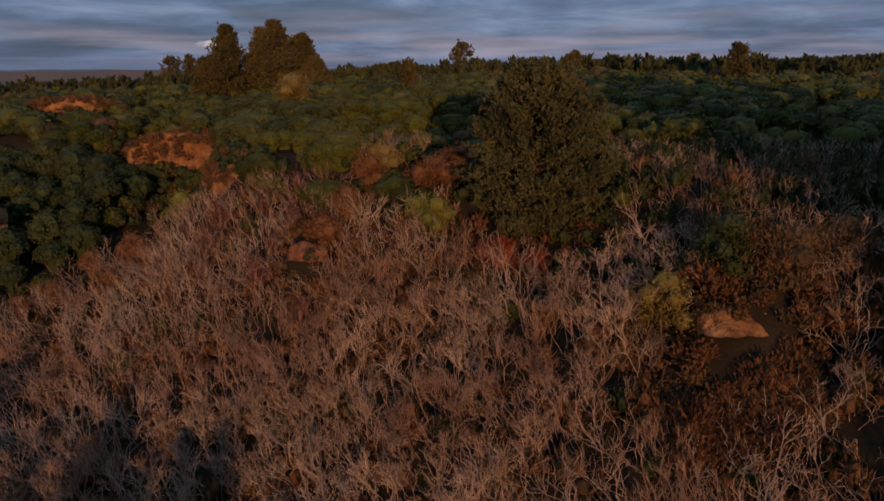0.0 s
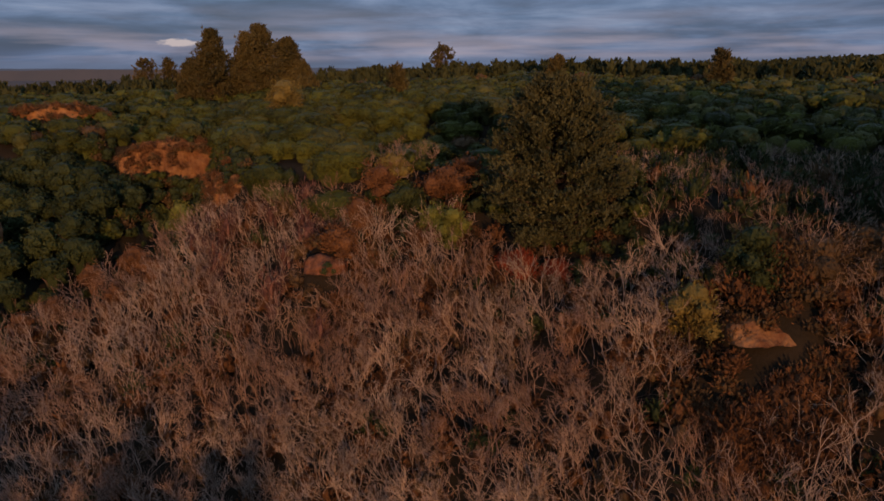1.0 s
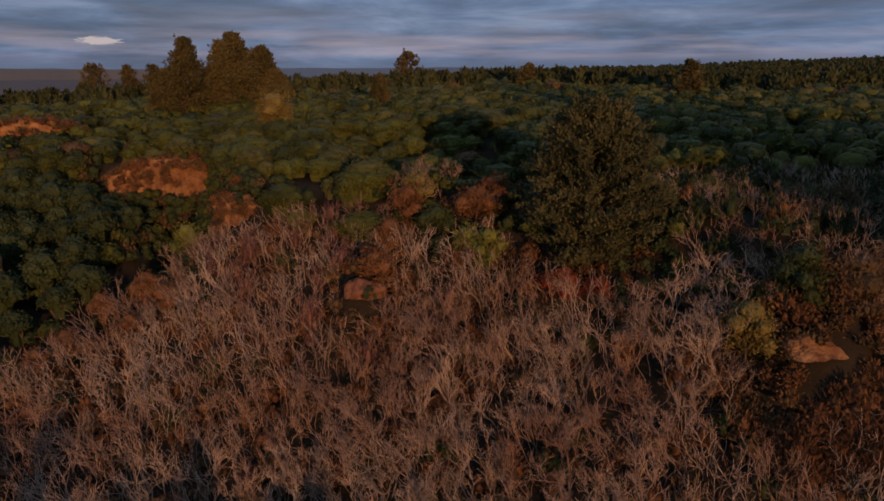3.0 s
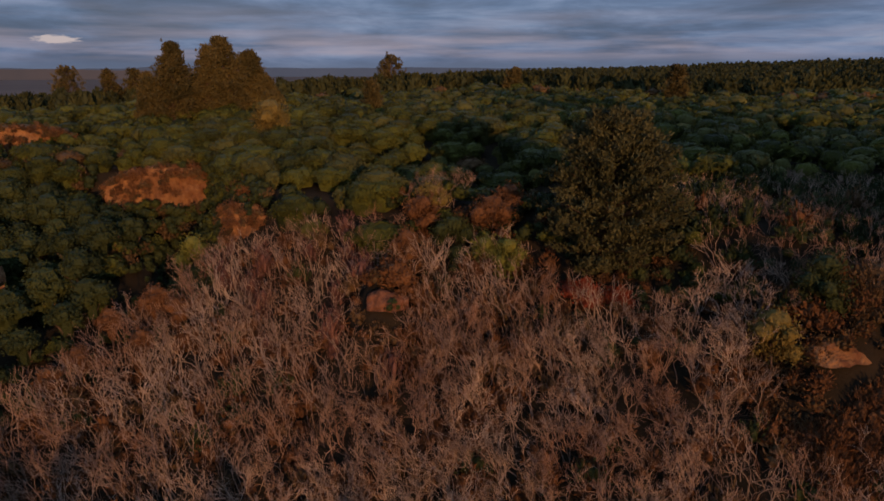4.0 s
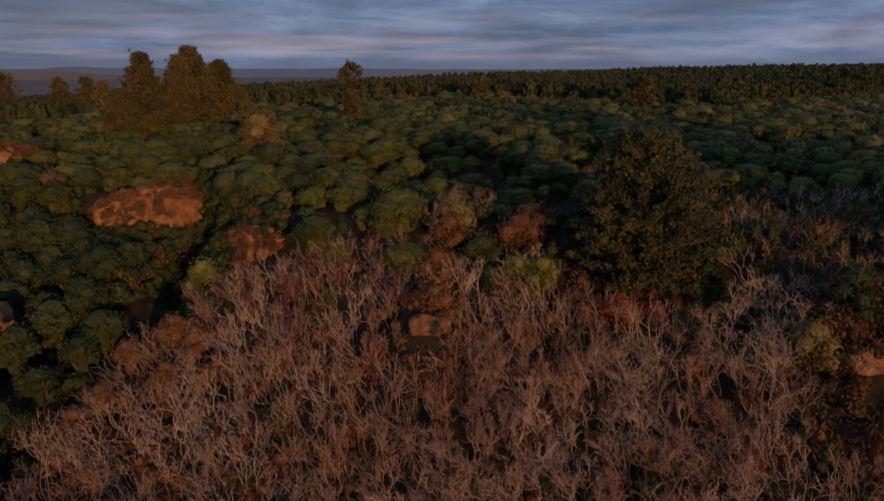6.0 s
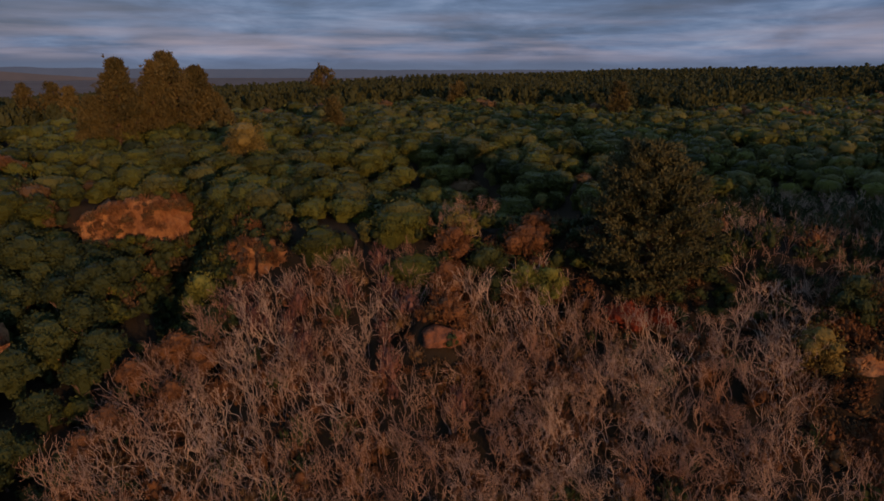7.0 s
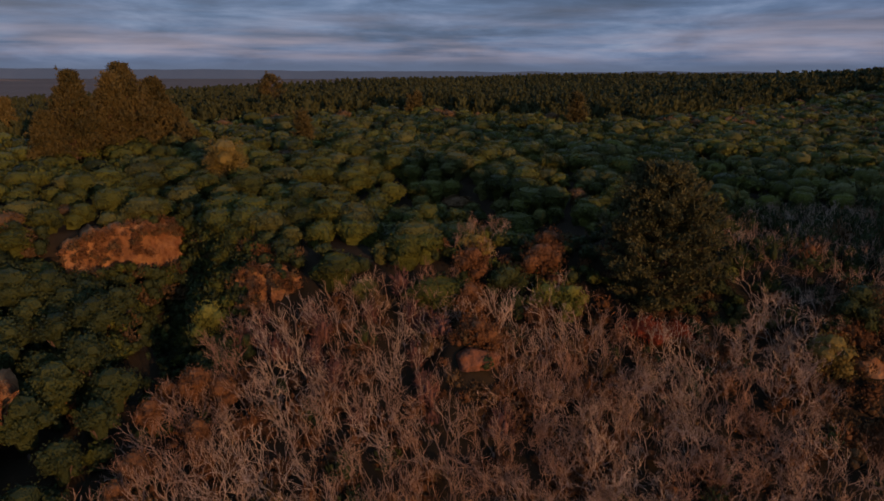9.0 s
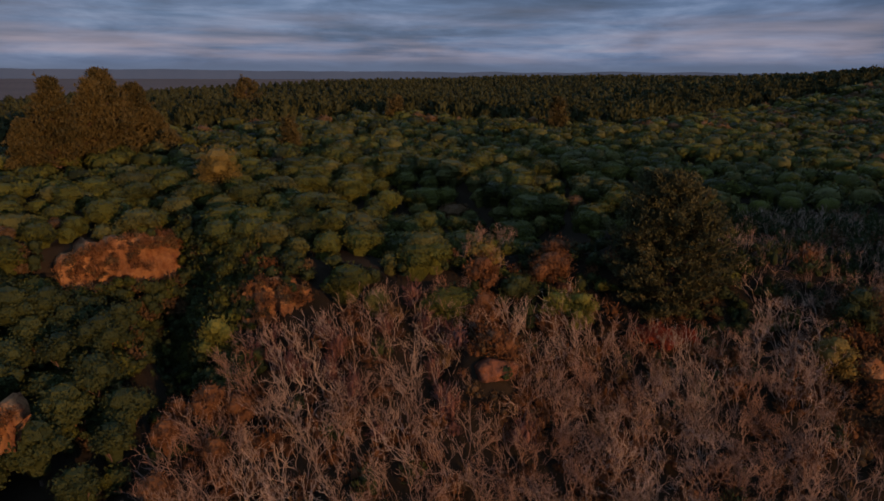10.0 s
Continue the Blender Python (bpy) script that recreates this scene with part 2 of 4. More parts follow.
def part(name, mesh, parent=None, label="", at=None):
    ob = new(name, mesh)
    if parent is not None:
        ob.parent = parent
    if at is not None:
        ob.matrix_basis = at
    if label:
        tagged(ob, label)
    return ob


def unit(v):
    return v / (np.linalg.norm(v) + 1e-9)


def tube(soup, pts, radii, sides=3, slot=0):
    pts = np.asarray(pts, float)
    verts, faces = [], []
    ang = np.arange(sides) * 2 * np.pi / sides
    for i, p in enumerate(pts):
        d = unit(pts[min(i + 1, len(pts) - 1)] - pts[max(i - 1, 0)])
        a = unit(np.cross(d, (0.3, 0.9, 0.2)))
        b = np.cross(d, a)
        verts.append(p + radii[i] * (np.cos(ang)[:, None] * a + np.sin(ang)[:, None] * b))
    for i in range(len(pts) - 1):
        for k in range(sides):
            j = (k + 1) % sides
            faces.append((i * sides + k, i * sides + j, (i + 1) * sides + j, (i + 1) * sides + k))
    soup.add(np.concatenate(verts), faces, slot)


def wander(r, start, direction, length, steps, wob, lift=0.0):
    pts, d = [np.asarray(start, float)], unit(np.asarray(direction, float))
    for _ in range(steps):
        d = unit(d + r.normal(0, wob, 3) + (0, 0, lift))
        pts.append(pts[-1] + d * length / steps)
    return np.array(pts)


def leaves(soup, centres, normals, size, r, slot=0, tilt=0.5, long=1.3, broad=0.7):
    """Small four-cornered leaf sprays, each its own island, bent a little along the middle."""
    n = len(centres)
    nor = normals + r.normal(0, tilt, (n, 3))
    nor /= np.linalg.norm(nor, axis=1)[:, None] + 1e-9
    a = np.cross(nor, r.normal(0, 1, (n, 3)))
    a /= np.linalg.norm(a, axis=1)[:, None] + 1e-9
    b = np.cross(nor, a)
    s = size * r.uniform(0.6, 1.35, (n, 1))
    q = np.stack([centres - a * s * long, centres - b * s * broad + nor * s * 0.12, centres + a * s * long, centres + b * s * broad - nor * s * 0.12], 1)
    base = np.arange(n)[:, None] * 4
    soup.add(q.reshape(-1, 3), (base + np.arange(4)).tolist(), slot)


def blades(soup, roots, dirs, length, width, r, slot=0):
    """Narrow pointed sprays that grow from their roots along given directions, each its own island."""
    n = len(roots)
    d = dirs / (np.linalg.norm(dirs, axis=1)[:, None] + 1e-9)
    side = np.cross(d, r.normal(0, 1, (n, 3)))
    side /= np.linalg.norm(side, axis=1)[:, None] + 1e-9
    ln, wd = length * r.uniform(0.6, 1.3, (n, 1)), width * r.uniform(0.7, 1.3, (n, 1))
    mid = roots + d * ln * 0.55
    q = np.stack([roots, mid - side * wd, roots + d * ln, mid + side * wd], 1)
    soup.add(q.reshape(-1, 3), (np.arange(n)[:, None] * 4 + np.arange(4)).tolist(), slot)


def brush(seed, width, height, n, length, breadth, mats, heads=5, core=0.62):
    """A shaggy bush: upright sprays over several heads, with a dim lumpy inside."""
    r = np.random.default_rng(seed)
    s = Soup()
    for i in range(heads):
        ph, d = 2.4 * i + r.uniform(-.4, .4), 0 if i == 0 else width * r.uniform(0.14, 0.32)
        w = width * (0.28 if i == 0 else r.uniform(0.16, 0.24))
        h = height * (1.0 if i == 0 else r.uniform(0.5, 0.92))
        c = np.array([d * np.cos(ph), d * np.sin(ph), h * 0.55])
        rad = np.array([w, w * r.uniform(.85, 1.15), h * 0.45])
        blob(s, c, rad * core, r, 3, 5, 0, 0.15)
        p = dome_points(r, n // heads, -0.6)
        roots = c + p * rad * r.uniform(0.55, 0.92, (len(p), 1))
        blades(s, roots, p * (0.8, 0.8, 0.5) + (0, 0, 0.65) + r.normal(0, 0.3, p.shape), length, breadth, r, 0)
    return s.mesh("foliage", mats)


def blob(soup, centre, radii, r, rings=5, segs=8, slot=0, rough=0.18):
    """A lumpy closed core."""
    verts, faces = [], []
    for i in range(rings + 1):
        th = np.pi * i / rings
        for k in range(segs):
            ph = 2 * np.pi * k / segs
            s = 1 + r.uniform(-rough, rough)
            verts.append((centre[0] + radii[0] * s * np.sin(th) * np.cos(ph), centre[1] + radii[1] * s * np.sin(th) * np.sin(ph), centre[2] + radii[2] * s * np.cos(th)))
    for i in range(rings):
        for k in range(segs):
            j = (k + 1) % segs
            faces.append((i * segs + k, (i + 1) * segs + k, (i + 1) * segs + j, i * segs + j))
    soup.add(verts, faces, slot)


def dome_points(r, n, low=-0.25):
    z = r.uniform(low, 1, n)
    ph = r.uniform(0, 2 * np.pi, n)
    s = np.sqrt(1 - z * z)
    return np.stack([s * np.cos(ph), s * np.sin(ph), z], 1)


# ---- kinds of growth ----
def bare_tree(seed, height, levels=4, twigs=2, stems=2):
    """Trunk and crown meshes of a leafless tree: kinked pale stems that fork again and again into a vase of twigs."""
    r = np.random.default_rng(seed)
    tr, cr = Soup(), Soup()
    k = height / 7.2

    def grow(p, d, ln, rad, lev):
        segs = 4 if lev < 2 else 3 if lev == 2 else 2
        pts = wander(r, p, d, ln, segs, 0.20 + 0.05 * lev, 0.10)
        tube(tr if lev == 0 else cr, pts, np.linspace(rad, rad * 0.74, segs + 1), 4 if lev == 0 else 3)
        end = unit(pts[-1] - pts[-2])
        if lev < levels:
            first = r.uniform(0, 2 * np.pi)
            n = 2 if r.uniform() < 0.62 else 3
            for i in range(n):
                a = first + 2 * np.pi * i / n + r.uniform(-.4, .4)
                side = unit(np.cross(end, (np.cos(a), np.sin(a), 0.15)))
                nd = end + side * r.uniform(0.18, 0.44) + (0, 0, 0.22)
                grow(pts[-1], nd, ln * r.uniform(0.55, 0.84), rad * (0.70 if i else 0.78), lev + 1)
        if lev >= 1:
            for i in range(twigs):
                q = pts[-1 - i % segs] if lev >= levels else pts[1 + i % (segs - 1)]
                d2 = end * 0.9 + r.normal(0, 0.50, 3) + (0, 0, 0.2)
                far = wander(r, q, d2, r.uniform(0.25, 0.65) * k, 1, 0.3, 0.1)
                tube(cr, far, (0.018 * k, 0.010 * k), 3, 1 if r.uniform() < 0.45 else 0)

    for i in range(stems):
        a = 2 * np.pi * (i + r.uniform(-.3, .3)) / stems
        lean = r.uniform(0.03, 0.22)
        base = (0.25 * np.cos(a) * k, 0.25 * np.sin(a) * k, -0.6)
        grow(base, (lean * np.cos(a), lean * np.sin(a), 1), height * r.uniform(0.22, 0.33) + 0.6, r.uniform(0.046, 0.064) * k, 0)
    return tr.mesh("trunk", [M_BARK]), cr.mesh("crown", [M_BARK, M_TWIG])


def thicket(seed, height, stems=5):
    """A clump of thin upright stems with side twigs."""
    r = np.random.default_rng(seed)
    s = Soup()
    for _ in range(stems):
        h = height * r.uniform(0.5, 1.1)
        st = wander(r, (r.normal(0, .6), r.normal(0, .6), -0.2), (r.normal(0, .28), r.normal(0, .28), 1), h, 4, 0.22, 0.10)
        tube(s, st, (0.026, 0.022, 0.018, 0.014, 0.008), 3)
        for k in (1, 3):
            d = unit(st[k + 1] - st[k]) + r.normal(0, 0.55, 3)
            d[2] = abs(d[2]) + 0.2
            tube(s, wander(r, st[k], d, h * r.uniform(0.2, 0.4), 1, 0.3), (0.016, 0.006), 3)
    return s.mesh("stems", [M_TWIG])


def shrub_soup(seed, width, height, n, size, lobes=5, slot=0, core_slot=1, soup=None, at=(0, 0, 0), tilt=0.55, rings=5, segs=8, core=0.91, shag=0.11, feet=3, low=0.55, head=0.30, flat=0.9):
    """A domed, lobed bush: rounded heads of leaf sprays over lumpy cores."""
    r = np.random.default_rng(seed)
    s = soup or Soup()
    at = np.asarray(at, float)
    for i in range(lobes):
        ph, d = 2.4 * i + r.uniform(-.3, .3), (0 if i == 0 else width * r.uniform(0.17, 0.31))
        w = width * (head if i == 0 else r.uniform(0.17, 0.25))
        h = height * (1.0 if i == 0 else r.uniform(low, 0.90))
        c = at + np.array([d * np.cos(ph), d * np.sin(ph), h - w * flat])
        rad = np.array([w, w * r.uniform(.85, 1.15), w * flat])
        foot = c * 1.0
        foot[2] = at[2] + (h - w * flat) * 0.5
        blob(s, c, rad * core, r, rings, segs, core_slot, 0.10)
        if i < feet:
            blob(s, foot, (w * 0.85 * core, w * 0.85 * core, h * 0.5), r, 4, 6, core_slot, 0.12)
        p = dome_points(r, n // lobes, -0.45)
        bump = 1 + 0.08 * np.sin(p[:, :1] * 7 + seed) * np.cos(p[:, 1:2] * 6 + i)
        leaves(s, c + p * rad * bump * r.uniform(1 - shag, 1 + shag, (len(p), 1)), p, size, r, slot, tilt)
    return s


def pine(seed, height, width, whorls, per, tufts, size, bare=0.12, rounded=0.35, bark=M_PINEBARK, leaf=None, lift=0.0):
    """Trunk mesh and crown mesh of a conifer: whorls of rising limbs that carry tufts of needle sprays."""
    r = np.random.default_rng(seed)
    tr, cr = Soup(), Soup()
    spine = wander(r, (0, 0, -0.8), (0, 0, 1), height * 0.97 + 0.8, 8, 0.025)
    tube(tr, spine, np.linspace(height * 0.020, 0.04, 9), 7)
    for i in range(whorls):
        f = bare + (1 - bare) * (i + r.uniform(0, .8)) / whorls
        base = np.array([np.interp(f * height, spine[:, 2], spine[:, k]) for k in range(3)])
        prof = (1 - f) ** 0.85 * (1 - rounded) + rounded * np.sqrt(max(0, 1 - (1.25 * f - 0.25) ** 2))
        prof *= min(1, 0.6 + 2.2 * (f - bare))
        first = r.uniform(0, 2 * np.pi)
        for k in range(per):
            ph = first + 2 * np.pi * k / per + r.uniform(-.35, .35)
            ln = max(0.6, width * 0.5 * prof * r.choice([0.62, 0.85, 1.0, 1.12]))
            out = np.array([np.cos(ph), np.sin(ph), 0.12 + 0.62 * f + lift])
            limb = wander(r, base, out, ln, 4, 0.10, 0.07)
            tube(tr, limb, np.linspace(0.05 + ln * 0.010, 0.015, 5), 3)
            m = max(2, int(tufts * (0.35 + ln / (0.5 * width))))
            at = r.uniform(0.28, 1.0, m) ** 0.7
            c = np.stack([np.interp(at * 4, range(5), limb[:, q]) for q in range(3)], 1) + r.normal(0, 1, (m, 3)) * (0.22 + 0.6 * size) * (1, 1, 0.45)
            ahead = unit(limb[-1] - limb[0])
            roots = np.repeat(c, 9, 0) + r.normal(0, 0.15, (9 * m, 3))
            d = ahead * 0.55 + np.array((0, 0, 0.45)) + r.normal(0, 0.48, roots.shape)
            blades(cr, roots, d, size * 1.25, size * 0.20, r)
    return tr.mesh("trunk", [bark]), cr.mesh("crown", [leaf or M_PINE])


def fir(seed, height, width, sprays):
    """A narrow young conifer: trunk, and a crown of rising sprays round a slim core."""
    r = np.random.default_rng(seed)
    tr, cr = Soup(), Soup()
    tube(tr, [(0, 0, -0.6), (0, 0, height * 0.5), (0, 0, height * 0.96)], (0.16, 0.10, 0.03), 4)
    tube(cr, [(0, 0, height * 0.08), (0, 0, height * 0.4), (0, 0, height * 0.75), (0, 0, height * 0.95)], (width * 0.30, width * 0.30, width * 0.18, 0.05), 5)
    f = r.uniform(0.02, 0.94, sprays)
    ph = r.uniform(0, 2 * np.pi, sprays)
    rad = width * 0.5 * np.minimum(1, 1.25 * (1 - f) ** 0.62) * r.uniform(0.55, 0.9, sprays)
    roots = np.stack([rad * np.cos(ph), rad * np.sin(ph), height * (0.04 + 0.86 * f)], 1)
    d = np.stack([np.cos(ph), np.sin(ph), 1.5 + 1.2 * f], 1) + r.normal(0, 0.25, (sprays, 3))
    blades(cr, roots, d, height * 0.20, width * 0.085 * (60 / sprays) ** 0.5, r)
    return tr.mesh("trunk", [M_PINEBARK]), cr.mesh("crown", [M_FIR])


def thing(name, parts, at, label, category, group=""):
    """An empty at the base that holds parts given as (name, mesh)."""
    ob = new(name)
    ob.matrix_basis = at
    for n, me in parts:
        part(n, me, ob)
    return tagged(ob, label, category, group)


# ---- ground ----
def build_ground():
    xs = np.unique(np.concatenate([np.linspace(-4600, -260, 26), np.linspace(-260, 260, 174), np.linspace(260, 4600, 26)]))
    ys = np.unique(np.concatenate([np.linspace(-4600, -60, 24), np.linspace(-60, 330, 131), np.linspace(330, 4600, 30)]))
    X, Y = np.meshgrid(xs, ys)
    Z = ground_z(X, Y)
    v = np.stack([X, Y, Z], -1).reshape(-1, 3)
    w, h = len(xs), len(ys)
    s = Soup()
    s.add(v, [(j * w + i, j * w + i + 1, (j + 1) * w + i + 1, (j + 1) * w + i) for j in range(h - 1) for i in range(w - 1)])
    for n, f in enumerate(s.f):
        c = v[f[0]]
        s.m[n] = 1 if math.hypot(c[0], c[1]) > 850 else 0
    ob = new("ground", s.mesh("ground", [M_GROUND, M_FAR], True))
    tagged(ob, "brown leaf-littered hillside rising to a wooded plateau", "ground", kind="structure")


build_ground()


# ---- cliffs ----
def cliff(seed, width, height, depth, at, turn, label, lean=0.18, clay=None):
    """A weathered face of clay: a thick slab with ledges, hollows and a ragged rim."""
    r = np.random.default_rng(seed)
    s = Soup()
    nx, nz = max(12, int(width * 2.2)), max(8, int(height * 2.5))
    front, back = [], []
    for j in range(nz + 1):
        for i in range(nx + 1):
            u, w = i / nx, j / nz
            x = (u - 0.5) * width
            tall = height > 4
            rim = height * (0.60 + 0.40 * np.sin(np.pi * u) ** 0.6 if tall else 0.62 + 0.38 * np.sin(np.pi * u ** 0.7)) + (0.10 if tall else 0.2) * height * noise.noise((x * 0.5, seed, 0)) + 0.07 * height * noise.noise((x * 1.7, seed, 3))
            z = w * rim
            flute = abs(noise.noise((x * 0.55 + 0.12 * z, seed * 1.7, 1))) * 1.9 + abs(noise.noise((x * 1.5, z * 0.12, seed))) * 0.8
            y = lean * z + (flute if tall else 0.5 * flute) + 0.8 * noise.noise((x * 0.25, z * 0.5, seed)) + 0.45 * noise.noise((x * 0.9, z * 1.3, seed + 5)) + 0.22 * noise.noise((x * 2.6, z * 2.6, seed + 9))
            y += 1.0 * (abs(2 * u - 1) ** 3) * depth / 4
            front.append((x, y, z))
            back.append((x, depth + (lean + 0.22) * z, z - 0.3))
    n = len(front)
    f = []
    row = nx + 1
    for j in range(nz):
        for i in range(nx):
            a = j * row + i
            f.append((a, a + 1, a + row + 1, a + row))
            f.append((n + a + 1, n + a, n + a + row, n + a + row + 1))
        for a in (j * row, j * row + nx):
            f.append((a, a + row, n + a + row, n + a))
    for i in range(nx):
        a = nz * row + i
        f.append((a, a + 1, n + a + 1, n + a))
        f.append((i, i + 1, n + i + 1, n + i))
    s.add(front + back, f)
    ob = new("clay_cliff" if height > 4 else "clay_bank", s.mesh("clay", [clay or M_CLIFF], True))
    ob.matrix_basis = pose(*at, 0, 0, turn)
    return tagged(ob, label, "cliff")


cliff(3, 23.5, 7.8, 7, (-52.6, 132.6, 22.6), 8, "weathered orange clay cliff between evergreen bushes")
cliff(4, 12.5, 8.4, 6, (-39.2, 107.8, 19.0), -45, "broken pinkish clay cliff above bare trees")
cliff(5, 22, 6.8, 8, (-87.5, 156.0, 30.0), 12, "long sandy cliff below dark scrub")
cliff(6, 5.4, 2.3, 2, (-17.6, 80.2, 18.5), -6, "small bare reddish clay bank among leafless trees", 0.55, M_REDCLAY)
cliff(7, 8.5, 2.0, 3, (28.8, 54.8, 18.6), 10, "bare sandy bank beside brown bushes", 0.9)
cliff(8, 3.0, 5.0, 4, (-73.0, 97, 16.5), -25, "rusty clay cliff beside green trees")


# ---- leafless wood ----
def wood_edge(y):
    return float(np.interp(y, [60, 88, 100, 112], [-78, -64, -53, -44]))


def in_wood(x, y):
    c, t = float(crest(x)), float(toe(x))
    if y < t - 26 or y > (92 - 0.35 * (x - 31) if x > 22 else min(c, 114) - (4 if x < -26 else 5)):
        return False
    if -46 < x < -31 and y > 67 - x:
        return False
    if x < wood_edge(y) or x > 64:
        return False
    if -14 < x < 20 and y > c - 9 - (4 if x > 4 else 0):
        return False
    if abs(x + 17.8) < 2.6 and 79.4 < y < 84:
        return False
    if 20.5 < x < 33 and 49.5 < y < 58.5:
        return False
    return True


BARE = [bare_tree(100 + i, 7.2, 4, 2, 2) for i in range(14)]
THIN = [bare_tree(130 + i, 7.2, 3, 2, 2) for i in range(10)]


def plant_wood():
    spots = []
    r = np.random.default_rng(21)
    step = 2.15
    for j in range(54):
        for i in range(68):
            x = -78 + step * (i + 0.5 * (j % 2)) + r.uniform(-1.0, 1.0)
            y = 16 + step * 0.9 * j + r.uniform(-1.1, 1.1)
            if in_wood(x, y) and r.uniform() > (0.12 if x > 24 and y > 62 else 0.6 if y < 41 else 0.12):
                spots.append((x, y, r.integers(len(BARE)), r.uniform(0, 360), r.uniform(0.78, 1.16) * (0.82 if x > 22 and y > 64 else 0.86 if x < -18 and y > float(crest(x)) - 20 else 1.0) * min(1.0, 0.1 + (float(canopy(x, y)) - gz(x, y)) / 6.9), r.normal(0, 6), r.normal(-9, 6)))
    spots.sort(key=lambda q: abs(q[1] - 62) + 0.35 * abs(q[0] + 8))
    for n, (x, y, k, turn, size, lx, ly) in enumerate(spots):
        m = pose(x, y, gz(x, y) - 0.1, lx, ly, 0) @ pose(0, 0, 0, 0, 0, turn) @ Matrix.Diagonal((size, size, size, 1))
        if n < 300:
            thing("bare_tree", (("trunk", BARE[k][0]), ("crown", BARE[k][1])), m, "leafless crooked tree with pale many-stemmed branches on a hillside", "tree", "leafless wood")
        else:
            OTHERS.append((k % len(THIN), m))


OTHERS = []
plant_wood()


def join_copies(name, meshes, places, label, category):
    """Many copies of meshes joined into one object."""
    cache = {}
    V, F, S, M = [], [], [], []
    mats = []
    base = 0
    for k, m in places:
        for me in meshes[k]:
            if me.name not in cache:
                v = np.empty(len(me.vertices) * 3)
                me.vertices.foreach_get("co", v)
                ct = np.empty(len(me.polygons), int)
                me.polygons.foreach_get("loop_total", ct)
                ix = np.empty(len(me.loops), int)
                me.loops.foreach_get("vertex_index", ix)
                slot = np.empty(len(me.polygons), int)
                me.polygons.foreach_get("material_index", slot)
                own = []
                for q in me.materials:
                    if q not in mats:
                        mats.append(q)
                    own.append(mats.index(q))
                cache[me.name] = (v.reshape(-1, 3), ct, ix, np.array(own)[slot])
            v, ct, ix, slot = cache[me.name]
            a = np.array(m)
            V.append(v @ a[:3, :3].T + a[:3, 3])
            F.append(ix + base)
            S.append(ct)
            M.append(slot)
            base += len(v)
    V, F, S, M = (np.concatenate(q) for q in (V, F, S, M))
    me = bpy.data.meshes.new(name)
    me.vertices.add(len(V))
    me.vertices.foreach_set("co", V.ravel())
    me.loops.add(len(F))
    me.loops.foreach_set("vertex_index", F.astype(np.int32))
    me.polygons.add(len(S))
    me.polygons.foreach_set("loop_start", (np.cumsum(S) - S).astype(np.int32))
    me.polygons.foreach_set("material_index", M.astype(np.int32))
    for q in mats:
        me.materials.append(q)
    me.update(calc_edges=True)
    me.validate()
    return tagged(new(name, me), label, category, kind="stuff")


join_copies("bare_wood", THIN, OTHERS, "leafless pale-stemmed wood along the upper hillside", "trees")


# brown and green undergrowth between the trees
UNDER = [(brush(200 + i, 3.6, 2.5, 90, 0.7, 0.10, [m], 4),) for i, m in enumerate([M_BRUSH, M_BRUSH, M_BRUSH, M_BROWN, M_DEEP])] + [(brush(210, 3.4, 2.6, 200, 0.5, 0.07, [M_BRUSH], 5),)] + [(brush(212, 3.2, 4.4, 190, 0.75, 0.05, [M_REDTWIG], 5, 0.5),)]


def plant_undergrowth():
    r = np.random.default_rng(8)
    spots = []
    for n in range(1900):
        x, y = (r.uniform(-76, 66), r.uniform(14, 110)) if n < 1840 else (r.uniform(20, 31), r.uniform(48, 53))
        if in_wood(x, y) or (20 < x < 31 and 48 < y < 53):
            k = 5 if 20 < x < 31 and 48 < y < 53 else 6 if x < -16 and y > float(crest(x)) - 26 and r.uniform() < 0.45 else 4 if x > 20 and y > 62 and r.uniform() < 0.8 else r.integers(4) if r.uniform() < 0.9 else 4
            sc = r.uniform(0.7, 1.35)
            spots.append((k, pose(x, y, gz(x, y) - 0.2, 0, 0, r.uniform(0, 360)) @ Matrix.Diagonal((sc, sc, sc * r.uniform(0.7, 1.4), 1))))
    join_copies("undergrowth", UNDER, spots, "low brown undergrowth filling the leafless wood", "undergrowth")


plant_undergrowth()

STEMS = [(thicket(220 + i, 3.8),) for i in range(6)]


def plant_thickets():
    r = np.random.default_rng(9)
    spots = []
    for n in range(1500):
        x, y = (r.uniform(-76, 62), r.uniform(14, 108)) if n < 1440 else (r.uniform(20, 31), r.uniform(48, 53))
        if in_wood(x, y) or (20 < x < 31 and 48 < y < 53):
            sc = r.uniform(0.6, 1.3) * min(1.0, (float(canopy(x, y)) - gz(x, y)) / 6)
            spots.append((int(r.integers(6)), pose(x, y, gz(x, y) - 0.1, r.normal(0, 6), r.normal(-4, 6), r.uniform(0, 360)) @ Matrix.Diagonal((sc, sc, sc, 1))))
    join_copies("sapling_thicket", STEMS, spots, "thin leafless reddish-brown saplings filling the wood", "saplings")


plant_thickets()


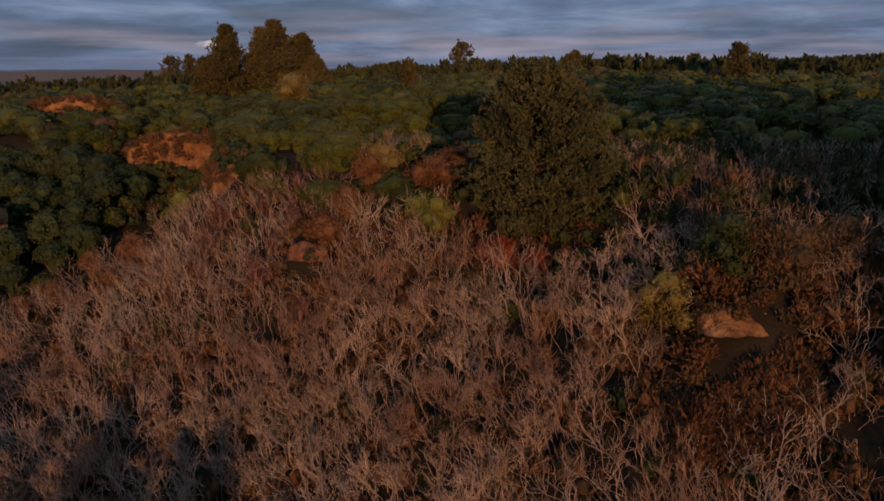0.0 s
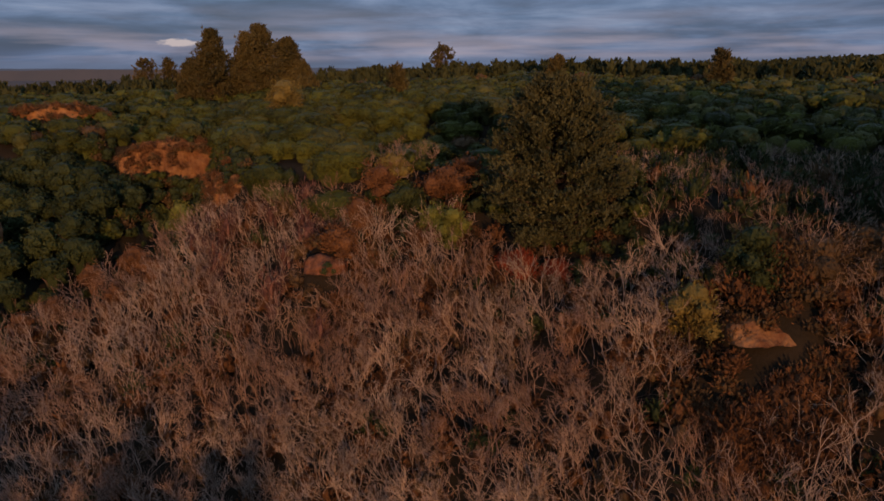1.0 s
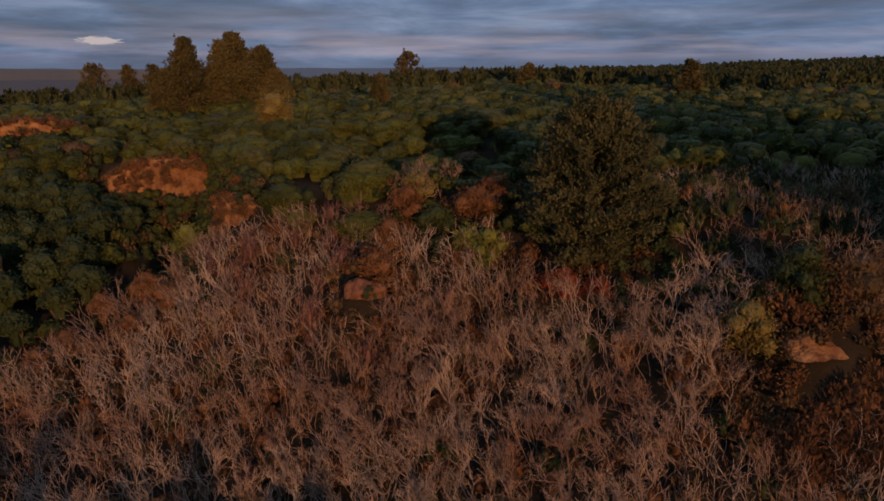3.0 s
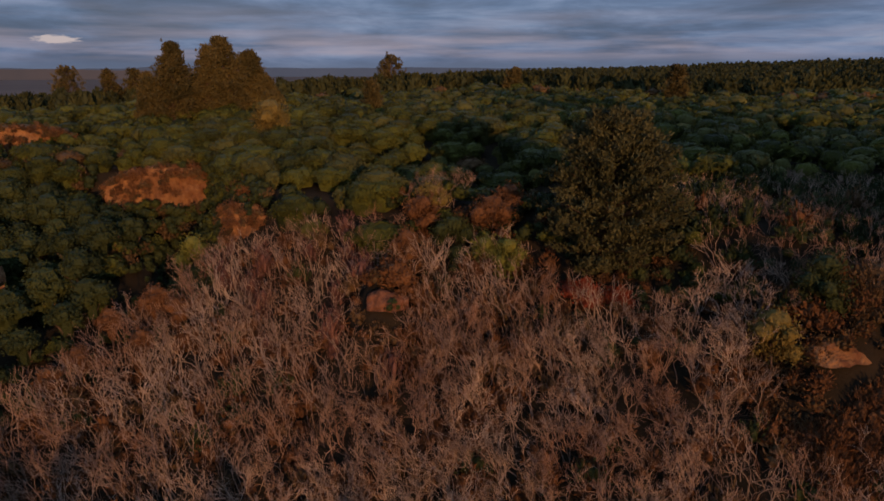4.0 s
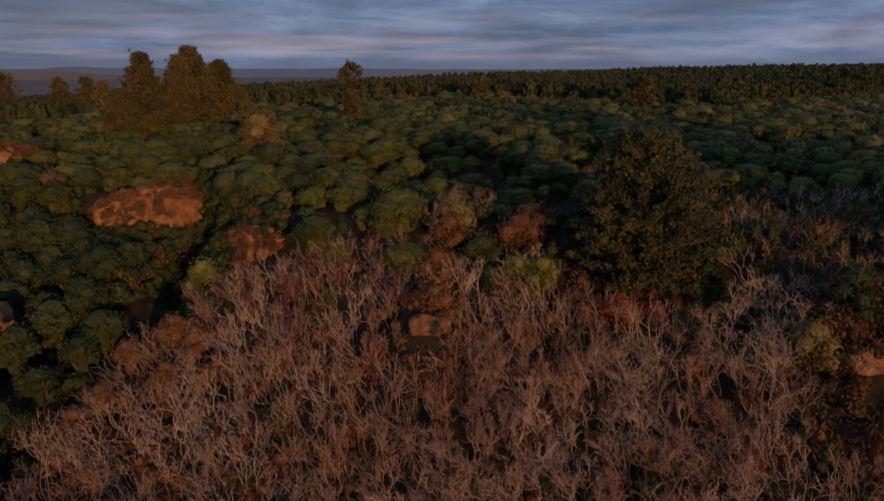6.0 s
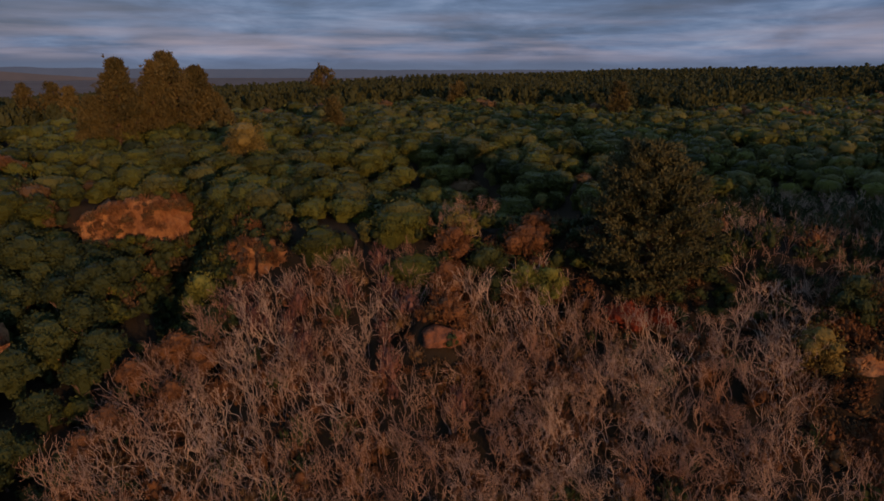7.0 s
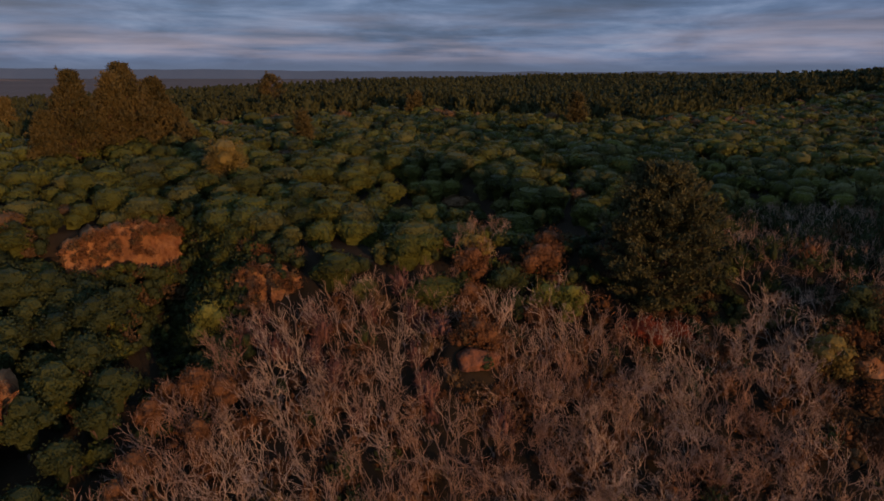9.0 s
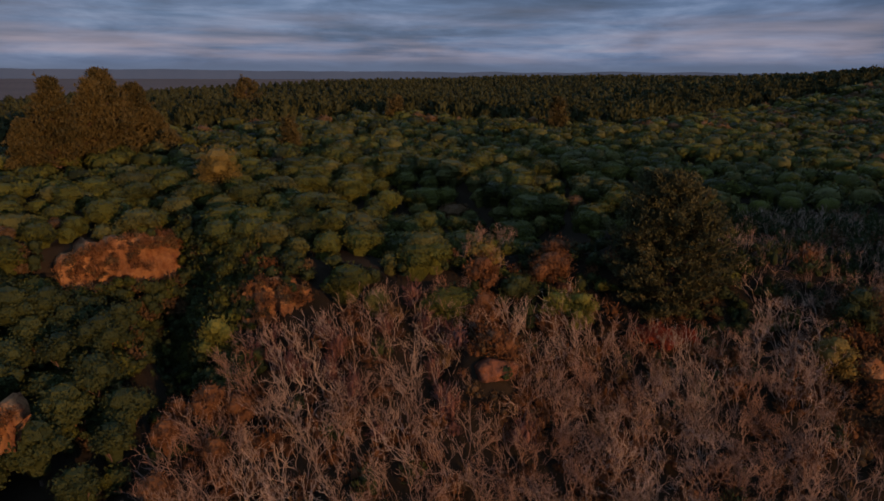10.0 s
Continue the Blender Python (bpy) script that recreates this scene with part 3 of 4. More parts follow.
# ---- evergreen scrub ----
SIZES = [(6.0, 5.0), (7.0, 5.4), (5.0, 4.6), (6.4, 5.2), (4.6, 4.2), (7.4, 5.6)]
SHRUBS = [shrub_soup(300 + i, w, h, 1300, 0.165, 7, rings=4, segs=8, tilt=0.8, head=0.41, flat=0.78, low=0.58, shag=0.09, core=0.91, feet=2).mesh("foliage", [m, m]) for i, (w, h) in enumerate(SIZES) for m in (M_SHRUB, M_SHRUB, M_OLIVE, M_BROWN if i == 4 else M_SHRUB)]
SCRUB = [(shrub_soup(360 + i, w, h, 64, 0.42, 3, rings=3, segs=6, feet=0, head=0.42, flat=0.72, tilt=0.8, shag=0.14).mesh("foliage", [m, m]),) for i, ((w, h), m) in enumerate(zip(SIZES[:4], (M_SHRUB, M_SHRUB, M_BROWN, M_SHRUB)))] + [(shrub_soup(340 + i, w, h, 200, 0.30, 4, rings=4, segs=6, feet=0, head=0.42, flat=0.76, shag=0.11, tilt=0.8, core=0.90).mesh("foliage", [m, m]),) for i, ((w, h), m) in enumerate(zip(SIZES[:4], (M_SHRUB, M_SHRUB, M_SHRUB, M_OLIVE)))]


def plantation_edge(x):
    return float(np.interp(x, [-400, -30, 20, 50, 70, 88, 105, 145, 180, 244, 400], [162, 241, 248, 240, 214, 193, 183, 188, 200, 214, 190]))


def in_scrub(x, y):
    c = float(crest(x))
    if y < (92 - 0.35 * (x - 31) if x > 22 else c - (7 if x < -14 else 3)):
        return False
    if -14 < x < 20 and y < c + 4:
        return False
    if y > plantation_edge(x) - 5:
        return False
    for cx, cy, w in ((-55, 135, 11), (-84, 157, 12)):
        if abs(x - cx) < w and cy - 8 < y < cy + 1.5:
            return False
    return not (abs(x + 37.5) < 7 and y < 74.5 - x)


def plant_scrub():
    r = np.random.default_rng(33)
    spots = []
    for j in range(60):
        for i in range(80):
            x = -170 + 5.0 * (i + 0.5 * (j % 2)) + r.uniform(-1.6, 1.6)
            y = 45 + 4.6 * j + r.uniform(-1.6, 1.6)
            if abs(x) > 60 + 0.95 * y or (x < 0 and x < -0.62 * y - 40) or not in_scrub(x, y):
                continue
            spots.append((x, y, r.uniform(0, 360), r.choice([0.6, 0.75, 0.9, 1.0, 1.2]), r.integers(60)))
    for j in range(34):
        for i in range(34):
            x, y = 120 + 8.0 * (i + 0.5 * (j % 2)) + r.uniform(-2.5, 2.5), 75 + 7.5 * j + r.uniform(-2.5, 2.5)
            if x > 60 + 0.95 * y and in_scrub(x, y) or (x > 231 and in_scrub(x, y)):
                spots.append((x, y, r.uniform(0, 360), r.uniform(1.1, 1.7), r.integers(60)))
    spots.sort(key=lambda q: (q[0] + 22) ** 2 * 0.5 + (q[1] - 125) ** 2)
    rest = []
    for n, (x, y, turn, size, k) in enumerate(spots):
        m = pose(x, y, gz(x, y) - 0.8, 0, 0, turn) @ Matrix.Diagonal((size * (1 + 0.09 * (k % 5)), size, 0.35 + 0.65 * size, 1))
        if n < 300:
            ob = new("evergreen_bush", SHRUBS[k % len(SHRUBS)])
            ob.matrix_basis = m
            tagged(ob, "rounded olive-green evergreen bush on the plateau", "bush", "evergreen scrub")
        else:
            rest.append((k % 4 + (4 if n < 1100 else 0), m))
    join_copies("evergreen_scrub", SCRUB, rest, "dense low evergreen scrub covering the plateau", "scrub")


plant_scrub()


# ---- green trees in the gully ----
def broadleaf(seed, w, h, leaf, n=1200, size=0.19, lobes=12):
    """Trunk and crown of a small leafy tree."""
    r = np.random.default_rng(seed)
    tr = Soup()
    stem = wander(r, (0, 0, -0.6), (0, 0, 1), h * 0.62, 4, 0.10)
    tube(tr, stem, np.linspace(0.22, 0.09, 5), 6)
    for k in range(5):
        ph = 1.26 * k + r.uniform(-.3, .3)
        tube(tr, wander(r, stem[2 + k % 2], (np.cos(ph), np.sin(ph), 0.9), w * 0.42, 3, 0.15), (0.09, 0.06, 0.04, 0.02), 4)
    cr = shrub_soup(seed, w, h * 0.80, n, size, lobes, at=(0, 0, h * 0.20), tilt=0.9, core=0.78, shag=0.20, rings=4, segs=6, feet=1)
    return tr.mesh("trunk", [M_PINEBARK]), cr.mesh("crown", [leaf, leaf])


GULLY = [broadleaf(400 + i, w, h, M_DEEP) for i, (w, h) in enumerate([(7, 9), (8, 9.5), (6, 8), (7.5, 8.5)])]
RUSTY = [broadleaf(420 + i, w, h, M_RUST, 1300, 0.13, 10) for i, (w, h) in enumerate([(4.5, 7), (5, 6.5)])]


def plant_gully():
    r = np.random.default_rng(12)
    for j in range(16):
        for i in range(16):
            x = -128 + 5.4 * (i + 0.5 * (j % 2)) + r.uniform(-1.4, 1.4)
            y = 58 + 5.2 * j + r.uniform(-1.4, 1.4)
            if x > wood_edge(y) - 3 or x > (-44 if y < 108 else -39) or y > float(crest(x)) - 5:
                continue
            if y > 98 and -60 + 0.15 * (y - 98) < x < -48 + 0.15 * (y - 98):
                continue
            if abs(x + 73) < 3.5 and 91 < y < 98:
                continue
            k, s = r.integers(4), r.uniform(0.8, 1.1)
            m = pose(x, y, gz(x, y) - 0.2, 0, 0, r.uniform(0, 360)) @ Matrix.Diagonal((s, s, s, 1))
            thing("broadleaf_tree", (("trunk", GULLY[k][0]), ("crown", GULLY[k][1])), m, "dark green leafy tree on the side of a gully", "tree", "gully trees")
    for x, y in ((-53.2, 107), (-56, 99), (-50, 101), (-58.5, 92), (-51, 95), (-47, 99), (-61, 88)):
        k, s = r.integers(2), r.uniform(0.8, 1.1)
        m = pose(x, y, gz(x, y) - 0.2, 0, 0, r.uniform(0, 360)) @ Matrix.Diagonal((s, s, s, 1))
        thing("rusty_tree", (("trunk", RUSTY[k][0]), ("crown", RUSTY[k][1])), m, "rust-brown leafy tree beside the gully", "tree", "rusty gully trees")


plant_gully()


# bushes that hang on the cliffs and fill the gully floor
FILL = [(shrub_soup(440 + i, 3.0, 2.6, 84, 0.19, 3, rings=3, segs=6, tilt=0.8, shag=0.18, core=0.86, feet=0, head=0.36).mesh("foliage", [m, m]),) for i, m in enumerate([M_DEEP, M_DEEP, M_SHRUB])] + [(brush(446 + i, 3.0, 2.6, 120, 0.55, 0.085, [m], 5, 0.42),) for i, m in enumerate([M_BROWN, M_RUST])]


def clothe_cliffs():
    r = np.random.default_rng(77)
    for cx, cy, cz, turn, w, h, n in ((-52.6, 132.6, 22.6, 8, 23.5, 7.8, 110), (-39.2, 107.8, 19.0, -45, 12.5, 8.4, 26), (-87.5, 156.0, 30.0, 12, 22, 6.8, 40), (-73.0, 97, 16.5, -25, 3.0, 5.0, 16)):
        m = pose(cx, cy, cz, 0, 0, turn)
        for _ in range(n):
            u = r.uniform(-0.5, 0.5)
            v = r.uniform(0.30, 1.0) if u < 0.10 else r.uniform(0.75, 1.0)
            k = 4 if r.uniform() < 0.6 else 3
            s = r.uniform(0.35, 0.85)
            p = m @ Vector((u * w, 0.18 * v * h + 2.2 * abs(2 * u) ** 3 * 1.4 - 0.8, v * h * (0.60 + 0.40 * max(0.0, math.cos(math.pi * u)) ** 0.6) - 1.2 * s))
            ob = new("cliff_bush", FILL[k][0])
            ob.matrix_basis = pose(*p, 0, 0, r.uniform(0, 360)) @ Matrix.Diagonal((s, s, s, 1))
            tagged(ob, "small rust-brown bush clinging to a clay cliff", "bush", "cliff bushes")
        for u in np.arange(-0.5, 0.51, 1.3 / w):
            s = r.uniform(0.55, 1.0)
            p = m @ Vector((u * w, 0.18 * h + r.uniform(-0.6, 1.2), h * (0.60 + 0.40 * max(0.0, math.cos(math.pi * u)) ** 0.6) - r.uniform(1.0, 1.7) * s))
            ob = new("cliff_bush", FILL[int(r.choice([0, 3, 4, 4]))][0])
            ob.matrix_basis = pose(*p, 0, 0, r.uniform(0, 360)) @ Matrix.Diagonal((s, s, s, 1))
            tagged(ob, "brown bush hanging over the rim of a clay cliff", "bush", "cliff bushes")


def fill_gully():
    r = np.random.default_rng(78)
    spots = []
    for _ in range(1500):
        x, y = r.uniform(-135, -14), r.uniform(60, 172)
        if in_wood(x, y) or y > float(crest(x)) + 1 or x < -0.62 * y - 45:
            continue
        if y < 80 and x > wood_edge(y) - 3:
            continue
        if (abs(x + 55) < 12.5 and 126.5 < y < 138) or (abs(x + 37) < 7 and 65.5 - x < y < 73 - x) or (abs(x + 85) < 13 and 149 < y < 165) or (abs(x + 72.5) < 4 and 88 < y < 100):
            continue
        if -60 + 0.15 * (y - 98) < x < -51 + 0.15 * (y - 98) and 96 < y < 124:
            continue
        s = r.uniform(0.7, 1.5)
        spots.append((int(r.choice([0, 1, 2, 3, 4], p=[0.36, 0.32, 0.16, 0.08, 0.08])), pose(x, y, gz(x, y) - 0.3, 0, 0, r.uniform(0, 360)) @ Matrix.Diagonal((s, s, s, 1))))
    for n in range(180):
        x, y = (r.uniform(-46, -34), r.uniform(117, 136)) if n < 110 else (r.uniform(-50, -40), r.uniform(112, 130))
        s = r.uniform(0.9, 1.6)
        spots.append((int(r.integers(3)), pose(x, y, gz(x, y) - 0.3, 0, 0, r.uniform(0, 360)) @ Matrix.Diagonal((s, s, s, 1))))
    # steep ground round the gully's head
    n = 0
    while n < 620:
        x, y = r.uniform(-80, -32), r.uniform(104, 138)
        e = 0.4
        steep = math.hypot(gz(x + e, y) - gz(x - e, y), gz(x, y + e) - gz(x, y - e)) / (2 * e)
        if r.uniform() * 4 > math.hypot(1, steep) or y > float(crest(x)) + 3 or (abs(x + 55) < 12 and y > 127.5) or (abs(x + 37) < 7 and 65.5 - x < y < 73 - x):
            n += 0.1
            continue
        if -60 + 0.15 * (y - 98) < x < -50.5 + 0.15 * (y - 98) and y < 124:
            n += 0.1
            continue
        s = r.uniform(0.8, 1.5)
        spots.append((int(r.choice([0, 1, 2, 3], p=[0.34, 0.30, 0.24, 0.12])), pose(x, y, gz(x, y) - 0.6, 0, 0, r.uniform(0, 360)) @ Matrix.Diagonal((s, s, s, 1))))
        n += 1
    for _ in range(110):
        y = r.uniform(98, 131)
        x, s = -54.5 + 0.15 * (y - 98) + r.uniform(-4.5, 4.5), r.uniform(0.5, 0.9)
        spots.append((int(r.integers(2)), pose(x, y, gz(x, y) - 0.3, 0, 0, r.uniform(0, 360)) @ Matrix.Diagonal((s, s, s, 1))))
    # bushes along the foot of the high cliff
    for u in np.arange(-13, 13.5, 1.3):
        for k in range(3):
            s = r.uniform(0.9, 1.5)
            p = pose(-53, 131.8, 22.0, 0, 0, 8) @ Vector((u + r.uniform(-.5, .5), -1.2 - 1.1 * k, 1.6 - 1.5 * k - 2.4 * s + (1.0 if u < -2 else 0) + r.uniform(-.4, .6)))
            spots.append((int(r.choice([0, 1, 2, 3])), pose(*p, 0, 0, r.uniform(0, 360)) @ Matrix.Diagonal((s, s, s, 1))))
    # growth on the gully's steep eastern side
    for y in np.arange(111, 136, 1.7):
        xs = np.linspace(-52, -33, 90)
        zs = ground_z(xs, np.full(90, y))
        for z in np.arange(15.0, 31, 2.0):
            x = float(np.interp(z + r.uniform(-.6, .6), zs, xs)) + r.uniform(-.4, .4)
            s = r.uniform(0.7, 1.3)
            spots.append((int(r.integers(3)), pose(x, y, gz(x, y) - 0.9, 0, 0, r.uniform(0, 360)) @ Matrix.Diagonal((s, s, s, 1))))
    # the knoll above the wood
    for _ in range(150):
        x = r.uniform(-17, 22)
        y = float(crest(x)) + r.uniform(-10, 6)
        if math.hypot(x - 12.3, y - 80) < 5:
            continue
        s = r.uniform(0.6, 1.3)
        spots.append((int(r.choice([0, 1, 2, 3, 4])), pose(x, y, gz(x, y) - 0.4, 0, 0, r.uniform(0, 360)) @ Matrix.Diagonal((s, s, s, 1))))
    # under the large conifer
    for _ in range(60):
        x, y, s = r.uniform(3, 24), r.uniform(69, 80), r.uniform(0.5, 0.95)
        spots.append((int(r.choice([0, 0, 3, 4])), pose(x, y, gz(x, y) - 0.4, 0, 0, r.uniform(0, 360)) @ Matrix.Diagonal((s, s, s, 1))))
    # beside the high cliff
    for x in np.arange(-46.5, -41, 0.9):
        ys = np.linspace(124, 136, 120)
        zs = ground_z(np.full(120, x), ys)
        for z in np.arange(19.0, 31.5, 1.3):
            s = r.uniform(0.6, 1.0)
            y = float(np.interp(z + r.uniform(-.5, .5), zs, ys))
            if x < -44 and z < 25:
                continue
            spots.append((int(r.choice([0, 1, 2, 3])), pose(x + r.uniform(-.4, .4), y - 0.5, z - 1.5 * s, 0, 0, r.uniform(0, 360)) @ Matrix.Diagonal((s, s, s, 1))))
    # below the long cliff
    for _ in range(120):
        x, y, s = r.uniform(-106, -74), r.uniform(140, 154), r.uniform(0.8, 1.5)
        spots.append((int(r.choice([0, 1, 2, 3])), pose(x, y, gz(x, y) - 0.4, 0, 0, r.uniform(0, 360)) @ Matrix.Diagonal((s, s, s, 1))))
    # the slope round the sandy bank
    for _ in range(300):
        x, y, s = r.uniform(19.5, 36), r.uniform(48.5, 65), r.uniform(0.6, 1.1)
        if 25 < x < 31 and 53.8 < y < 56.2:
            continue
        spots.append((int(r.choice([3, 4])), pose(x, y, gz(x, y) - 0.4, 0, 0, r.uniform(0, 360)) @ Matrix.Diagonal((s, s, s, 1))))
    # below the small bank
    for _ in range(26):
        x, y, s = r.uniform(-21, -14.5), r.uniform(77.0, 80.2), r.uniform(0.6, 0.95)
        spots.append((int(r.choice([3, 4])), pose(x, y, gz(x, y) - 0.3, 0, 0, r.uniform(0, 360)) @ Matrix.Diagonal((s, s, s, 1))))
    # the rim of the small bank
    for x, y in ((-22.4, 82.6), (-21.4, 84.2), (-19.8, 84.8), (-18.0, 84.4), (-16.0, 83.4), (-15.4, 81.6)):
        s = r.uniform(0.5, 0.8)
        spots.append((4, pose(x, y, gz(x, y) + 0.3, 0, 0, r.uniform(0, 360)) @ Matrix.Diagonal((s, s, s, 1))))
    for _ in range(260):
        x, y = r.uniform(18, 66), r.uniform(58, 96)
        if y < float(crest(x)) - 8 or y > 98 - 0.35 * (x - 31):
            continue
        s = r.uniform(0.5, 0.9)
        spots.append((int(r.integers(2)), pose(x, y, gz(x, y) - 0.4, 0, 0, r.uniform(0, 360)) @ Matrix.Diagonal((s, s, s, 1))))
    join_copies("gully_scrub", FILL, spots, "dark green and brown scrub on the gully sides and crest", "scrub")


clothe_cliffs()
fill_gully()


# ---- conifers ----
BIG = pine(11, 21.2, 20, 32, 10, 28, 0.46, 0.04, 0.72, leaf=M_DARKPINE, lift=-0.02)
thing("conifer", (("trunk", BIG[0]), ("crown", BIG[1])), pose(12.3, 80, 21.0), "large broad dark conifer standing over leafless trees", "tree")
for i, (x, y, top, w) in enumerate([(-61.8, 192.5, 55.4, 18), (-48.8, 202, 57.2, 21), (-54.0, 199, 54.6, 16), (-43, 208, 53.5, 18), (-67, 191, 46, 10), (-38.5, 205, 46.5, 13)]):
    h = top - gz(x, y)
    a = pine(30 + i, h, w, 28, 7, 16, 0.66, 0.05, 0.20 if i in (1, 2, 3) else 0.08, lift=0.12)
    thing("conifer", (("trunk", a[0]), ("crown", a[1])), pose(x, y, gz(x, y) - 0.3), "tall dark pine in a sunlit clump on the plateau", "tree", "pine clump")
for i, (x, y, h, w, label) in enumerate([(81, 183, 12, 8, "solitary dark pine above evergreen scrub"), (-9.0, 184, 10, 5, "slim dark spire-shaped conifer among evergreen scrub"),
                                         (9.0, 288, 15, 15, "round-headed dark tree above a plantation"), (-130, 325, 17, 17, "dark pine above a plantation"),
                                         (-36, 196, 7, 5, "small golden-green conifer in evergreen scrub"), (44, 228, 9, 6, "dark conifer beside a plantation"),
                                         (-79, 243, 13, 9, "golden-lit pine at the edge of a plantation"), (-85, 250, 14, 10, "golden-lit pine at the edge of a plantation"), (-91, 246, 13, 9, "golden-lit pine at the edge of a plantation")]):
    a = pine(50 + i, h, w, 13, 6, 7, 0.8, 0.03, 0.75 if i in (2, 3, 5) else 0.3, lift=0.2)
    thing("conifer", (("trunk", a[0]), ("crown", a[1])), pose(x, y, gz(x, y) - 0.3), label, "tree")

# unseen tall pines added on the spur beyond the wood, to shade its flank
SHADE_PINES = [pine(80 + i, 23, 11, 14, 6, 5, 1.3, 0.05, 0.4) for i in range(3)]
for i, (x, y) in enumerate([(46, 24), (52, 33), (58, 22), (65, 34), (72, 26), (80, 36), (88, 27), (97, 35), (106, 28), (116, 34), (127, 27), (140, 33)]):
    a = SHADE_PINES[i % len(SHADE_PINES)]
    thing("conifer", (("trunk", a[0]), ("crown", a[1])), pose(x, y, gz(x, y) - 0.3, 0, 0, 40 * i) @ Matrix.Diagonal((1, 1, 0.8 if i < 3 else 0.65 if x < 85 else 0.4, 1)), "unseen tall dark pine added on a spur to shade the hillside", "tree", "pines on the spur")

# open rows of unseen pines added on the ridge across the valley, to break the low sun on the foot of the wood
rr = np.random.default_rng(44)
for i in range(30):
    x, y = -122 + 4.5 * i + rr.uniform(-1.2, 1.2), -45 + rr.uniform(-9, 9)
    a = SHADE_PINES[i % len(SHADE_PINES)]
    thing("conifer", (("trunk", a[0]), ("crown", a[1])), pose(x, y, gz(x, y) - 0.3, 0, 0, 70 * i) @ Matrix.Diagonal((0.55, 0.55, rr.uniform(0.30, 0.68), 1)), "unseen dark pine added on a low ridge to break the sun", "tree", "pines on the ridge")

FIRS = [fir(60 + i, 9.2, 5.2, 84) for i in range(5)]
FAR_FIRS = [fir(66 + i, 8.0, 5.6, 26) for i in range(3)]


def plant_forest():
    r = np.random.default_rng(5)
    spots = []
    for j in range(76):
        for i in range(200):
            x = -380 + (4.2 + 0.035 * j) * i + r.uniform(-1.5, 1.5)
            y = 160 + 4.6 * j + 0.03 * j * j + r.uniform(-1.5, 1.5)
            if y < plantation_edge(x) or x < -0.85 * y - 60 or x > 1.5 * y + 30:
                continue
            if y > 400 and r.uniform() < 0.4:
                continue
            spots.append((x, y, r.integers(5), r.uniform(0, 360), r.uniform(0.68, 0.98) * (1.0 if y < 300 else 0.8) * (0.9 if x < -40 else 1.0)))
    spots.sort(key=lambda q: q[1] - plantation_edge(q[0]) + 0.05 * abs(q[0] - 40))
    rest = []
    for n, (x, y, k, turn, size) in enumerate(spots):
        m = pose(x, y, gz(x, y) - 0.3, 0, 0, turn) @ Matrix.Diagonal((size * 1.3, size * 1.3, size * r.uniform(.88, 1.10), 1))
        if n < 240:
            thing("young_conifer", (("trunk", FIRS[k][0]), ("crown", FIRS[k][1])), m, "narrow dark young conifer at the edge of a plantation", "tree", "plantation edge")
        else:
            rest.append((k if n < 1100 else 5 + k % 3, m))
    join_copies("conifer_plantation", FIRS + FAR_FIRS, rest, "dark conifer plantation stretching to the skyline", "forest")


plant_forest()


# ---- single bushes and trees ----
def leafy(name, seed, at, w, h, leaf, label, category="bush", n=1500, size=0.14, lobes=7):
    if len(at) == 3:
        h = max(h, at[2] - gz(at[0], at[1]) + 0.3)
    me = shrub_soup(seed, w, h, n // 2, size, lobes, tilt=0.9, core=0.68, shag=0.22, feet=0, low=0.35)
    p = dome_points(np.random.default_rng(seed + 900), n, -0.5)
    lift = np.random.default_rng(seed + 901)
    reach = np.array([w * 0.40, w * 0.40, h * 0.42]) * lift.uniform(0.45, 0.98, (n, 1)) * (0.8 + 0.35 * np.sin(p[:, :1] * 5 + seed) * np.cos(p[:, 1:2] * 6 + p[:, 2:] * 4))
    blades(me, np.array([0, 0, h * 0.52]) + p * reach, p * 0.6 + (0, 0, 0.8) + lift.normal(0, 0.35, p.shape), 0.55, 0.075, lift)
    me.m = [0] * len(me.m)
    stem = wander(np.random.default_rng(seed), (0, 0, -0.3), (0, 0, 1), h * 0.7, 3, 0.08)
    tr = Soup()
    tube(tr, stem, (0.16, 0.13, 0.10, 0.06), 5)
    for k in range(5):
        tube(tr, wander(lift, stem[1 + k % 3], (math.cos(1.3 * k), math.sin(1.3 * k), 0.9), w * 0.3, 2, 0.15), (0.06, 0.04, 0.02), 4)
    at = pose(at[0], at[1], gz(at[0], at[1]) - 0.3 if len(at) < 3 else at[2] - h)
    return thing(name, (("trunk", tr.mesh("trunk", [M_PINEBARK])), ("foliage", me.mesh("foliage", [leaf]))), at, label, category)


leafy("golden_tree", 1, (-34.5, 154, 43.2), 11.5, 11.5, M_GOLD, "round olive-gold tree standing above evergreen scrub", "tree", 4200, 0.15, 9)

# the knoll of autumn bushes at the head of the wood
leafy("rust_bush", 2, (-10.5, 95.5, 31.0), 6.8, 5.5, M_RUST, "rust-brown leafy bush at the head of the wood")
leafy("yellow_bush", 3, (-8.6, 97.5, 32.2), 6.1, 5.5, M_GOLD, "yellow-leaved bush among bare stems")
leafy("rust_bush", 4, (-1.0, 91.0, 31.6), 8.8, 7.5, M_RUST, "tall rust-brown leafy bush at the head of the wood", n=2000)
leafy("rust_bush", 5, (2.2, 93.5, 32.6), 6.1, 6.5, M_RUST, "rust-brown leafy bush below the plateau")
leafy("rust_bush", 6, (-13.5, 91.0, 27.0), 6.1, 5.0, M_RUST, "dull rust-brown bush above leafless trees")
leafy("green_bush", 7, (-6.8, 91.5, 28.6), 7.4, 5.5, M_DEEP, "dark green bush among autumn bushes")
